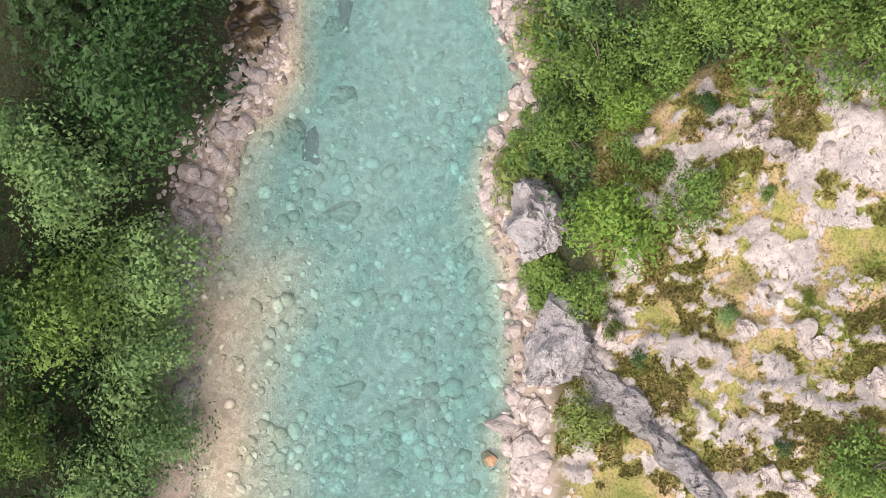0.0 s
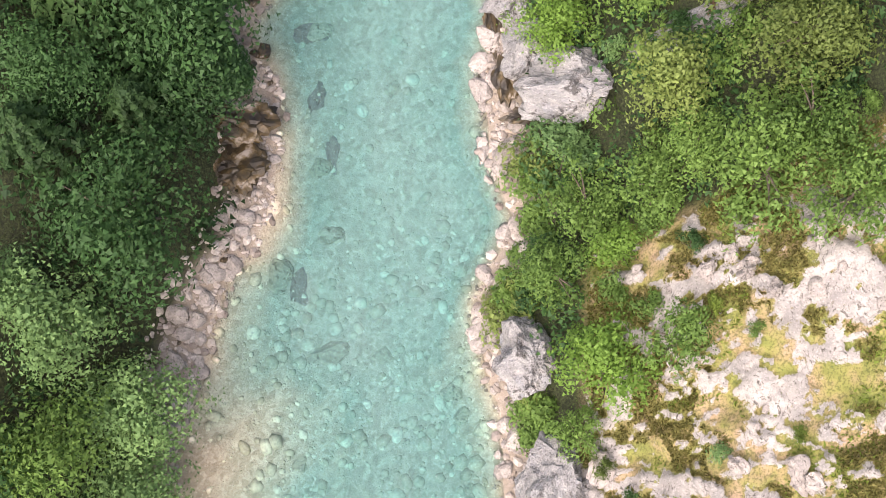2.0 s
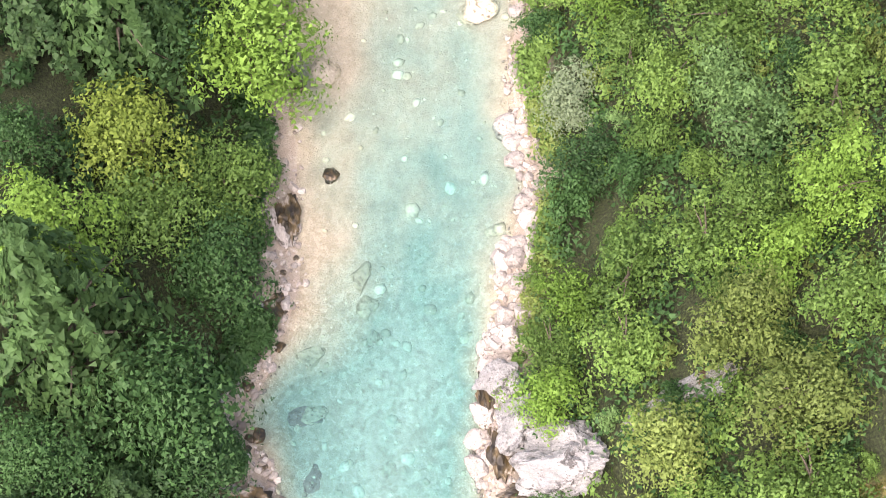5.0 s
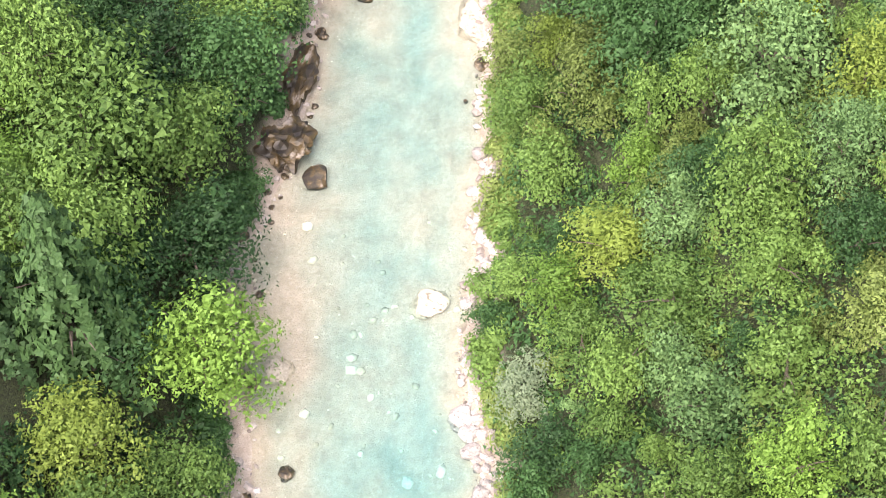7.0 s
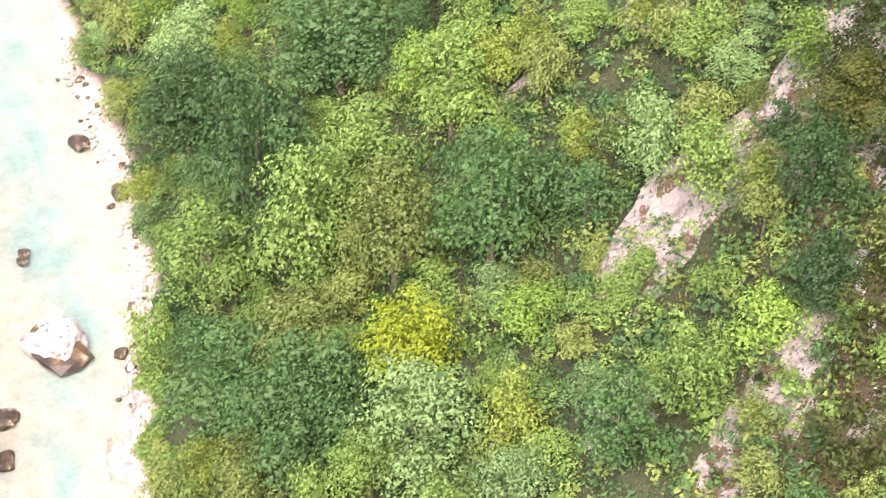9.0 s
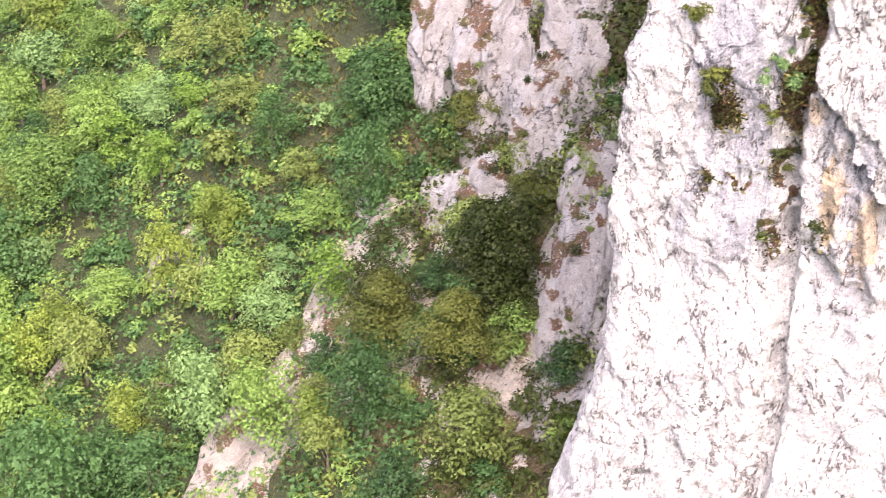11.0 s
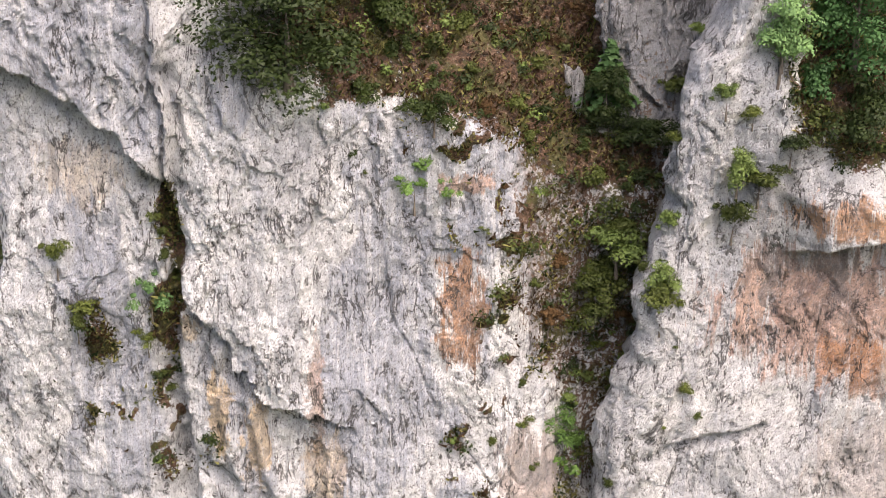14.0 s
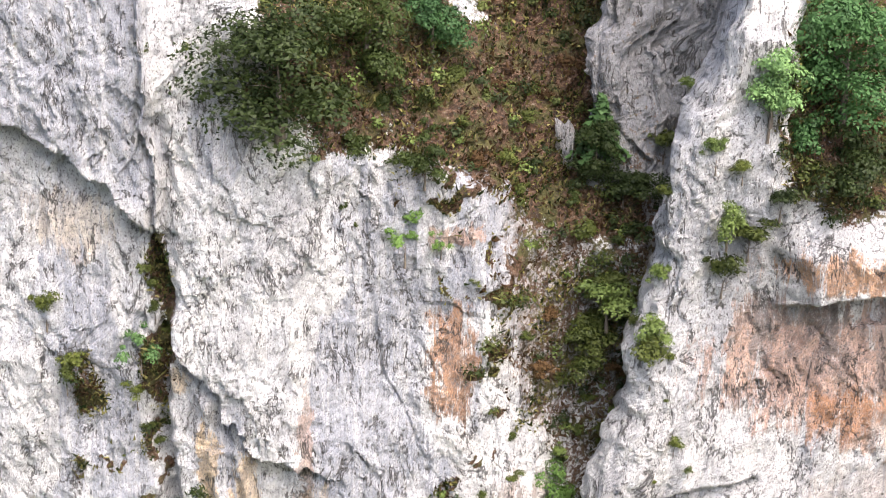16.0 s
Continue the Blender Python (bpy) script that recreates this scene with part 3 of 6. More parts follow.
def main_earth(u, z):
    """Soil, dead leaves and grass that lie on the ledges and in the gully."""
    top = np.interp(u, TOP_U, TOP_Z)
    slope = smooth(-0.8, 1.2, z - top + 1.2 * fbm(u * 0.4, z * 0.4, 0, 3, 401)) * smooth(-7.5, -6, u)
    gully = smooth(5.8, 9.6, u + 0.15 * (z - 70) + 1.8 * fbm(u * 0.35, z * 0.22, 0, 4, 402, 0.6))
    u, z = u + 0.5 * fbm(u * 0.7, z * 0.5, 0, 3, 405), z + 0.5 * fbm(u * 0.6, z * 0.6, 3, 3, 406)
    moss = ridge(u, z, -9.2, 65, -8.8, 77, 1.0) * 0.75 + ridge(u, z, -12.0, 70.0, -12.6, 74.5, 1.2) * 0.75
    moss = 1.2 * moss * smooth(-0.6, 0.05, fbm(u * 0.6, z * 0.4, 6, 3, 409))
    tufts = smooth(0.45, 0.62, fbm(u * 1.7, z * 1.1, 0, 3, 407)) * (ridge(u, z, -12.5, 68, -9, 65, 3.0) + ridge(u, z, 3, 80, 7, 70, 3.0) + ridge(u, z, 5.5, 70, 4.5, 60, 2.5))
    slope = slope * (1 - 0.6 * smooth(0.22, 0.42, fbm(u * 0.45, z * 0.4, 2, 4, 411)))
    return np.clip(0.72 * slope + 0.52 * gully + moss + 0.8 * tufts, 0, 1)


def main_grey(u, z):
    """Blue-grey painted on the overhang as its sky-lit shade, and varnish where water runs down the middle of the wall.
    """
    n = 0.6 * fbm(u * 0.3, z * 0.12, 0, 4, 408, 0.6)
    high = smooth(-0.6, 0.5, (z - 78.5) + 0.75 * (u + 9.5) + 2 * n) * smooth(-7.8, -9.3, u)
    run = smooth(0.15, 0.7, ridge(u, z, -1.5, 59, 1.0, 72, 3.6) + n) + 0.8 * smooth(0.15, 0.7, ridge(u, z, -5.5, 60, -6, 69, 2.5) + n) + 0.7 * smooth(0.2, 0.7, ridge(u, z, -13.5, 60, -11, 68, 3) + n)
    return np.clip(high + run, 0, 1)


def right_earth(u, z):
    top = np.interp(u, (0, 12, 14, 17, 22, 45), (90, 86, 81, 79.5, 78.5, 78))
    return 0.75 * smooth(-1.5, 1.0, z - top + 1.5 * fbm(u * 0.35, z * 0.35, 0, 3, 403)) * smooth(11, 13, u)


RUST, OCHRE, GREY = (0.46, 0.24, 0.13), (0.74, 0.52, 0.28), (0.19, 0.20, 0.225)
MAIN_STAINS = (
    (4.0, 71.3, 1.3, 3.0, 0.95, RUST), (-6.9, 66.8, 0.55, 2.6, 0.75, OCHRE), (-5.4, 65.3, 0.6, 2.4, 0.7, OCHRE),
    (-2.6, 67.2, 0.4, 3.6, 0.55, RUST), (-8.2, 71.0, 0.5, 0.6, 0.6, OCHRE), (-12.5, 78.2, 1.8, 1.6, 0.35, OCHRE),
    (4.0, 77.6, 1.4, 0.5, 0.7, RUST),
    (-2.2, 63.5, 1.0, 2.5, 0.5, OCHRE), (8.5, 74, 2.2, 7, 0.5, (0.20, 0.13, 0.09)), (7.6, 62, 1.8, 4, 0.6, (0.28, 0.165, 0.105)),
)
RIGHT_STAINS = (
    (20.5, 72.0, 5.5, 3.4, 0.8, (0.48, 0.27, 0.19)), (22.5, 76.6, 4.8, 1.3, 0.9, (0.56, 0.29, 0.14)), (17.0, 72.6, 1.2, 2.4, 0.6, (0.62, 0.42, 0.33)),
    # The patch at (19.0, 74.4) is near-black, just under the overhang's lip.
    (19.0, 74.4, 2.4, 0.9, 0.6, (0.10, 0.08, 0.075)), (17.6, 72.9, 0.4, 2.0, 0.7, (0.20, 0.18, 0.18)), (20.6, 73.4, 0.5, 1.8, 0.7, (0.17, 0.15, 0.15)), (22.9, 72.4, 0.5, 2.4, 0.6, (0.20, 0.17, 0.165)), (21.6, 70.0, 1.7, 1.2, 0.85, (0.58, 0.27, 0.13)), (22.5, 69.5, 2.6, 1.6, 0.6, RUST), (14.5, 60.5, 1.0, 1.4, 0.8, RUST), (24, 64, 4, 4, 0.4, (0.42, 0.31, 0.25)),
)


def right_plan(u, z):
    edge = np.interp(z, (40, 50, 58, 60, 65, 70, 75, 80, 84, 90, 95), (7.5, 8.6, 9.4, 9.9, 10.6, 12.0, 12.6, 13.4, 14.6, 16, 17))
    run = u - 10
    turn = np.clip(-run / 1.4, 0, 1.8)
    past = np.clip(-run - 1.4 * 1.8, 0, None)
    x = np.where(run > 0, run, -1.4 * np.sin(turn) - past * np.cos(1.8)) + edge + 1.0 + 0.5 * fbm(z * 0.3, 4.5, 0, 4, 56, 0.6)
    y = np.where(run > 0, -0.10 * run, 1.4 * (1 - np.cos(turn)) + past * np.sin(1.8))
    top = np.interp(u, (0, 12, 14, 17, 22, 45), (90, 86, 81, 79.5, 78.5, 78))
    return x, y - 1.6 + 0.7 * np.clip(z - top, 0, None) * (u > 9)


def right_relief(u, z):
    d = craggy(u, z, 301) * smooth(-2, 5, u)
    line = np.interp(u, (10, 13, 16, 18.5, 22, 28), (70, 74.2, 75.2, 75.8, 76.2, 77))
    roof = smooth(-0.2, 0.35, z - line) * smooth(13.5, 16, u) * smooth(4.5, 1.5, z - line)
    lip = smooth(-1.8, -1.5, z - line) * smooth(0.3, -0.2, z - line) * smooth(17, 19, u)
    return d + 1.5 * roof - 0.7 * lip - 0.5 * ridge(u, z, 11, 64.5, 15.5, 66.2, 0.5)


def tower_plan(u, z):
    edge = np.interp(z, (60, 76, 80, 85, 90, 96), (9.0, 9.9, 9.9, 10.3, 11.0, 11.6)) + 0.4 * fbm(z * 0.4, 7.5, 0, 4, 57, 0.6)
    run = u - 10
    turn = np.clip(-run / 1.2, 0, 1.8)
    past = np.clip(-run - 1.2 * 1.8, 0, None)
    x = np.where(run > 0, run, -1.2 * np.sin(turn) - past * np.cos(1.8)) + edge + 1.0
    return x, np.where(run > 0, 0.05 * run, 1.2 * (1 - np.cos(turn)) + past * np.sin(1.8)) + 4.6 + 0.12 * (z - 80)


def tower_relief(u, z):
    return 0.9 * craggy(u, z, 501) + 0.35 * facets(u, z, 1.5, 502, 3.0)


def tower_earth(u, z):
    return 0.34 * smooth(-0.1, 0.4, fbm(u * 0.3, z * 0.3, 0, 3, 404)) + 0.5 * smooth(80.5, 77, z)


def build_walls():
    us = spaced((-40, -20, 1.0), (-20, 13, 0.105))
    zs = spaced((26, 50, 0.5), (50, 89.5, 0.115), (89.5, 96, 0.5))
    wall = new("cliff_wall", wall_mesh("cliff_wall", us, zs, main_plan, main_relief, main_earth, cliff_material("limestone_wall", MAIN_STAINS), main_grey))
    wall.matrix_world = WALL
    tagged(wall, "tall pale limestone cliff streaked grey and ochre", "cliff", kind="structure")
    us = spaced((-6, 8, 0.4), (8, 24, 0.13), (24, 46, 1.0))
    wall = new("cliff_buttress", wall_mesh("cliff_buttress", us, zs, right_plan, right_relief, right_earth, cliff_material("rusty_limestone_wall", RIGHT_STAINS, 0.85)))
    wall.matrix_world = WALL
    tagged(wall, "jutting limestone buttress with a rust-orange overhang", "cliff", kind="structure")
    us, zs = spaced((2, 8, 0.4), (8, 18, 0.13)), spaced((66, 76, 0.5), (76, 92, 0.13))
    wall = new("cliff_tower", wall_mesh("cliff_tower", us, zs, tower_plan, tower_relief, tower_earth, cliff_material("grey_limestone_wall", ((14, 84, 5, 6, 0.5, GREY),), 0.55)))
    wall.matrix_world = WALL
    tagged(wall, "grey fissured limestone tower behind the gully", "cliff", kind="structure")


build_walls()

# ---- woods ----
def part(name, me, parent, label=""):
    ob = new(name, me)
    ob.parent = parent
    return tagged(ob, label) if label else ob


def leaf_blades(at, out, size, rng):
    """Small leaf sprays, one blade each, at the points, facing roughly outwards."""
    n = len(at)
    nor = out + rng.normal(0, 0.36, (n, 3)) + np.array([0, 0, 0.2])
    nor /= np.linalg.norm(nor, axis=1)[:, None] + 1e-9
    a = np.cross(nor, rng.normal(0, 1, (n, 3)))
    a /= np.linalg.norm(a, axis=1)[:, None] + 1e-9
    b = np.cross(nor, a)
    s = (size * rng.uniform(0.6, 1.35, n))[:, None]
    tip, wide = a * s * 0.95, b * s * 0.50
    return np.stack([at + wide - tip * 0.5, at + tip, at - wide - tip * 0.5], 1).reshape(-1, 3)


def crown_mesh(name, seed, radius, tall, lobes, leaves, size, mat, spire=0.0, droop=0.0, sit=0.62, ragged=False):
    """A crown of leaf sprays on many lobes, uneven, with gaps. spire narrows it upwards."""
    rng = np.random.default_rng(seed)
    centres, sizes = [], []
    for k in range(lobes):
        v = rng.normal(0, 1, 3)
        v /= np.linalg.norm(v)
        v[2] = rng.uniform(-0.75, 0.7) if ragged else v[2] * 0.95
        r = rng.uniform(0.1, 1.05) if ragged else rng.uniform(0.22, 1.0) ** 0.6
        up = v[2] * r * tall * 0.5 * 0.85
        narrow = 1 - spire * np.clip(up / tall + 0.5, 0, 1)
        centres.append((v[0] * r * radius * 0.8 * narrow, v[1] * r * radius * 0.8 * narrow, up + tall * sit))
        sizes.append(radius * (rng.uniform(0.12, 0.36) if ragged else rng.uniform(0.2, 0.4)) * (0.55 + 0.45 * narrow))
    centres, sizes = np.array(centres), np.array(sizes)
    pick = rng.choice(lobes, leaves, p=sizes ** 2 / (sizes ** 2).sum())
    d = rng.normal(0, 1, (leaves, 3))
    d /= np.linalg.norm(d, axis=1)[:, None]
    low = rng.random(leaves) < 0.75
    d[:, 2] = np.where(low, np.abs(d[:, 2]), d[:, 2])
    reach = sizes[pick] * rng.uniform(0.72, 1.12, leaves) * (1 + 0.25 * value_noise(d[:, 0] * 2.5 + pick, d[:, 1] * 2.5, d[:, 2] * 2.5, seed))
    at = centres[pick] + d * reach[:, None] * np.array([1.1, 1.1, 0.8])
    bough = centres[:, :2] / (np.linalg.norm(centres[:, :2], axis=1)[:, None] + 1e-6)
    along = (d[:, :2] * bough[pick]).sum(1) * reach
    if not ragged:
        at[:, :2] += bough[pick] * (0.4 * along)[:, None]
        at[:, 2] -= 0.35 * np.clip(along, 0, None)
    at[:, 2] -= droop * (np.hypot(at[:, 0], at[:, 1]) / radius) ** 2
    verts = leaf_blades(at, d, size, rng)
    # larger shaded leaves inside each lobe, which close it
    inner = 12 * lobes
    pick = np.repeat(np.arange(lobes), 12)
    d = rng.normal(0, 1, (inner, 3))
    d /= np.linalg.norm(d, axis=1)[:, None]
    at = centres[pick] + d * (sizes[pick] * rng.uniform(0.2, 0.7, inner))[:, None] * np.array([1, 1, 0.7])
    at[:, 2] -= droop * (np.hypot(at[:, 0], at[:, 1]) / radius) ** 2
    verts = np.concatenate([verts, leaf_blades(at, d, max(1.5 * size, 0.26 * float(sizes.mean())), rng)])
    return mesh_from(name, verts.tolist(), np.arange(len(verts)).reshape(-1, 3).tolist(), mat)


def conifer_mesh(name, seed, radius, tall, leaves, size, mat):
    """A spruce crown: whorls of drooping boughs that shorten towards the tip, hung with needle sprays."""
    rng = np.random.default_rng(seed)
    level = rng.random(leaves) ** 1.35
    whorl = np.floor(level * 10)
    bough = rng.integers(0, 8, leaves)
    turn = 2 * math.pi * (bough / 8 + 0.37 * whorl) + 0.25 * value_noise(whorl * 3.1, bough * 1.7, 0, seed)
    along = rng.random(leaves) ** 0.6
    reach = radius * (1 - 0.92 * (whorl + 0.5) / 10) * (1 + 0.25 * value_noise(bough * 2.3, whorl * 5.1, 0, seed + 1))
    r = reach * along
    x, y = np.cos(turn) * r, np.sin(turn) * r
    spread = rng.normal(0, 0.05 + 0.06 * (1 - along), leaves) * reach
    x, y = x - np.sin(turn) * spread, y + np.cos(turn) * spread
    z = tall * (0.12 + 0.86 * (whorl + 0.5) / 10) - 0.38 * r * along + rng.normal(0, 0.08, leaves)
    out = np.stack([np.cos(turn), np.sin(turn), np.full(leaves, 0.5)], 1)
    verts = leaf_blades(np.stack([x, y, z], 1), out, size, rng)
    return mesh_from(name, verts.tolist(), np.arange(len(verts)).reshape(-1, 3).tolist(), mat)


def limb_tube(verts, faces, points, radii, sides=6):
    base = len(verts)
    for (x, y, z), r in zip(points, radii):
        for k in range(sides):
            a = 2 * math.pi * k / sides
            verts.append((x + r * math.cos(a), y + r * math.sin(a), z))
    for j in range(len(points) - 1):
        for k in range(sides):
            k2 = (k + 1) % sides
            faces.append((base + j * sides + k, base + j * sides + k2, base + (j + 1) * sides + k2, base + (j + 1) * sides + k))


def trunk_mesh(name, seed, radius, tall):
    """A tapered, slightly bent trunk with limbs that reach into the crown."""
    rng = np.random.default_rng(seed)
    verts, faces = [], []
    bend = rng.uniform(-0.06, 0.06, 2) * tall
    thick = 0.045 * tall
    pts = [(bend[0] * f * f, bend[1] * f * f, tall * 0.9 * f - 0.8) for f in np.linspace(0, 1, 5)]
    limb_tube(verts, faces, pts, [thick * (1.25 - 1.1 * f) for f in np.linspace(0, 1, 5)], 5)
    for k in range(5):
        f = rng.uniform(0.3, 0.8)
        a = rng.uniform(0, 2 * math.pi)
        p0 = np.array([bend[0] * f * f, bend[1] * f * f, tall * 0.9 * f - 0.8])
        p2 = p0 + np.array([math.cos(a) * radius * 0.6, math.sin(a) * radius * 0.6, tall * 0.16])
        mid = (p0 + p2) / 2 + np.array([0, 0, 0.04 * tall])
        limb_tube(verts, faces, [tuple(p0), tuple(mid), tuple(p2)], [thick * 0.45, thick * 0.3, thick * 0.08], 3)
    return mesh_from(name, verts, faces, BARK, True)


# ---- large rocks by the water: kind, across, along, half width, half length, look ----
# The three 'd' crags are added dark blocks in place of overhang shade.
ROCKS_A = (('crag', 5.98, 12.49, 1.97, 1.88, 'g'), ('crag', 7.04, 4.46, 2.2, 2.14, 'g'), ('boulder', 5.7, -3.01, 1.65, 1.29, 'w'), ('boulder', 3.84, -0.21, 1.23, 0.8, 'w'), ('boulder', 3, -2.36, 0.58, 0.58, 'r'), ('boulder', 4.33, -1.73, 0.72, 0.51, 'w'), ('boulder', -16.59, 1.57, 0.87, 0.96, 'w'), ('crag', 5.05, 39.45, 1.32, 1.25, 'w'), ('crag', 8.69, 29.28, 4.01, 1.68, 'g'), ('crag', 6.19, 32.77, 2.25, 1.42, 'g'), ('crag', 5.23, 36.61, 1.76, 1.14, 'g'), ('crag', 4.81, 31.43, 1.05, 2.37, 'd'), ('crag', 3.94, 35.24, 0.65, 2.51, 'd'), ('crag', 6.44, 28.76, 2.15, 0.85, 'd'),)
ROCKS_B = (('crag', -12.97, 28.11, 2.32, 1.88, 'm'), ('crag', -12.73, 24.93, 1.86, 1.74, 'm'), ('boulder', 3.28, 26.99, 0.6, 1.09, 'w'), ('crag', -9.51, 49.29, 0.97, 2.16, 'm'), ('boulder', -10.72, 42.08, 1.02, 1.28, 'd'), ('boulder', -12.56, 38.93, 0.93, 0.92, 'w'), ('boulder', -9.89, 49.14, 1.05, 1.98, 'k'), ('boulder', -6.36, 53.13, 0.41, 0.65, 'd'), ('boulder', 6.62, 56.52, 1.08, 1.15, 'w'), ('crag', -5.93, 82.42, 2.42, 2.91, 'm'), ('crag', -4.6, 89.45, 1.45, 3.9, 'm'), ('boulder', -3.27, 79.86, 1.25, 1.18, 'd'),)
ROCKS_C = (('boulder', -6.35, 53.22, 0.65, 0.56, 'd'), ('boulder', 8.81, 113.93, 2.85, 3.83, 'W'), ('boulder', 2.93, 105.51, 1.36, 1.37, 'd'), ('boulder', 1.87, 100.63, 1.02, 1.16, 'd'), ('boulder', 8.48, 127.33, 0.7, 0.76, 'd'), ('boulder', 1.84, 125.17, 0.52, 0.65, 'd'), ('boulder', 3.73, 119.94, 0.34, 0.53, 'd'), ('boulder', 0.78, 109.54, 0.43, 0.71, 'd'), ('boulder', 20.78, 117.02, 0.67, 1.05, 'd'), ('boulder', 20.27, 126.92, 0.82, 0.96, 'd'), ('boulder', 18.46, 145.15, 1.28, 1.7, 'd'), ('boulder', 20.34, 134.2, 1.09, 1.42, 'd'), ('boulder', 8.88, 128.56, 0.71, 0.86, 'd'), ('boulder', 3.85, 133.96, 0.84, 1.01, 'd'), ('boulder', 2.46, 125.71, 0.41, 0.56, 'd'),)
SUNKEN_A = ((-6.59, 13.35, 1.69, 1.04), (-3.33, 13.3, 0.88, 0.67), (1.2, 10.82, 0.95, 0.74), (1.87, 9.36, 0.8, 0.66), (-6.82, 21.37, 1.12, 0.69), (-10.1, 18.64, 1.26, 1.37), (-5.92, 1.95, 1.31, 0.8), (-2.36, 0.72, 1.24, 0.87), (-7.44, 25.83, 0.98, 0.78), (-8.6, 6.28, 0.88, 0.66), (2.33, 4.55, 0.73, 0.66), (-3.42, -1.27, 0.95, 0.73), (-7.73, -3.09, 0.95, 0.59), (-3.4, -3.59, 0.87, 0.66), (-0.92, 1.99, 0.87, 0.66), (-10.72, 22.59, 1.12, 0.93), (-2.65, 31.5, 0.76, 0.72), (-7.66, 35.36, 1.24, 0.74), (-2.67, 31.45, 0.69, 0.8), (-3.99, 43.03, 0.95, 0.86),)
SUNKEN_B = ((-6.77, 21.29, 1.19, 0.69), (-4.24, 45.21, 0.96, 1.49), (-4.17, 42.92, 0.79, 0.69), (-3.59, 40.7, 0.63, 0.76), (-7.88, 39.43, 1.57, 1.1), (-6.88, 61.75, 1.45, 1.71), (4.98, 66.97, 2.01, 1.58), (11.18, 96.28, 1.72, 4.2), (10.97, 96.56, 1.82, 3.51),)

def clear_of_crags(x, y, room=0.0):
    clear = np.ones(np.shape(x), bool)
    for name, cx, cy, sx, sy, c in [*ROCKS_A, *ROCKS_B, *ROCKS_C]:
        if name == "crag":
            clear &= ((x - cx) / (sx + room)) ** 2 + ((y - cy) / (sy + room)) ** 2 > 1
    return clear


LOOKS = {
    "d": ("dark green", "broadleaf tree"), "m": ("mid-green", "broadleaf tree"), "b": ("fresh bright green", "broadleaf tree"), "y": ("yellow-green", "broadleaf tree"),
    "Y": ("golden yellow", "broadleaf tree"), "s": ("grey-green", "broadleaf tree"), "w": ("silvery pale green", "willow"), "o": ("olive green", "broadleaf tree"),
    "O": ("dark olive", "broadleaf tree"), "R": ("russet half-withered", "broadleaf tree"), "c": ("dark drooping", "conifer tree"), "D": ("deep green", "broadleaf tree"),
}
PROTOTYPES = {}


def tree(x, y, radius, look_key, tall_factor, group, where, rng, z=None, bushy=False, low=False):
    """A tree or shrub of crown radius, rooted on the ground at x, y. low: the crown hides the trunk."""
    band = min((1.3, 2.2, 3.2, 4.6), key=lambda b: abs(math.log(b / radius)))
    version = int(rng.integers(0, 2))
    key = (look_key, band, version, tall_factor, bushy, low)
    name = "shrub" if band < 2 or bushy else "conifer" if look_key == "c" else "sapling" if band < 3 else "tree"
    z = float(ground(x, y, False)) if z is None else z
    at = pose(x, y, z - 0.1, 0, 0, rng.uniform(0, 360)) @ Matrix.Diagonal((radius / band, radius / band * rng.uniform(0.85, 1.15), radius / band * (rng.uniform(0.6, 1.3) if bushy else rng.uniform(0.9, 1.15) if low else rng.uniform(0.8, 1.4)), 1))
    if key not in PROTOTYPES:
        seed = 1000 + len(PROTOTYPES) * 7
        tall = band * tall_factor
        leaves = {1.3: 650, 2.2: 1700, 3.2: 3000, 4.6: 5200}[band]
        leaves = int(leaves * (1.45 if bushy else 2.8 if low else 0.98))
        lobes = {1.3: 11, 2.2: 17, 3.2: 25, 4.6: 36}[band]
        spire = 0.45 if look_key == "y" else 0.25
        root = new(name)
        trunk = part("trunk", trunk_mesh("trunk", seed, band, tall * (0.5 if bushy or low else 0.78)), root)
        if look_key == "c":
            crown = part("crown", conifer_mesh("crown", seed, band, tall * 1.3, leaves, 0.26, LEAVES[look_key]), root)
        else:
            crown = part("crown", crown_mesh("crown", seed, band, tall, lobes, leaves, (0.13 * band ** 0.5 + 0.07) * (0.42 if bushy else 0.43 if low else 0.5), LEAVES[look_key], spire, 0.5 if look_key in "cw" else 0.15, 0.36 if bushy else 0.3 if low else 0.52, bushy), root)
        colour, kind = LOOKS[look_key]
        PROTOTYPES[key] = (root, colour, kind)
        root.matrix_world = at
    else:
        source = PROTOTYPES[key][0]
        root = source.copy()
        scene.collection.objects.link(root)
        for piece in source.children:
            twin = piece.copy()
            scene.collection.objects.link(twin)
            twin.parent = root
        root.matrix_world = at
        colour, kind = PROTOTYPES[key][1:]
    kind = "shrub" if band < 2 or bushy else kind
    return tagged(root, f"{colour} leafy {kind} {where}", kind, group)


WOOD_LEFT_A = ((-23, 28.2, 4.1, 'd'), (-15.5, 29.3, 4.3, 'd'), (-18.8, 20.4, 5.7, 'd'), (-23.4, 24.6, 3.4, 'c'), (-22.6, 14.4, 4.6, 's'), (-24.6, 16, 2.9, 's'), (-18.4, 8.9, 4.7, 's'), (-22.7, 6.3, 4.8, 'm'), (-18.7, 3.1, 4.4, 's'), (-18.2, -1.6, 3.9, 's'), (-24.4, -1, 3.2, 'm'), (-21.2, -4.3, 3.3, 's'), (-26.9, 4.4, 4.2, 'd'), (-22.4, 42.7, 4.5, 'b'), (-17.9, 46, 3.9, 'm'), (-21.7, 37, 6.1, 'c'), (-13.5, 43.1, 4.1, 'd'), (-16.2, 32.9, 5.3, 'd'), (-18.2, 27.4, 3.7, 'c'), (-19, 50.8, 4.3, 'y'),)
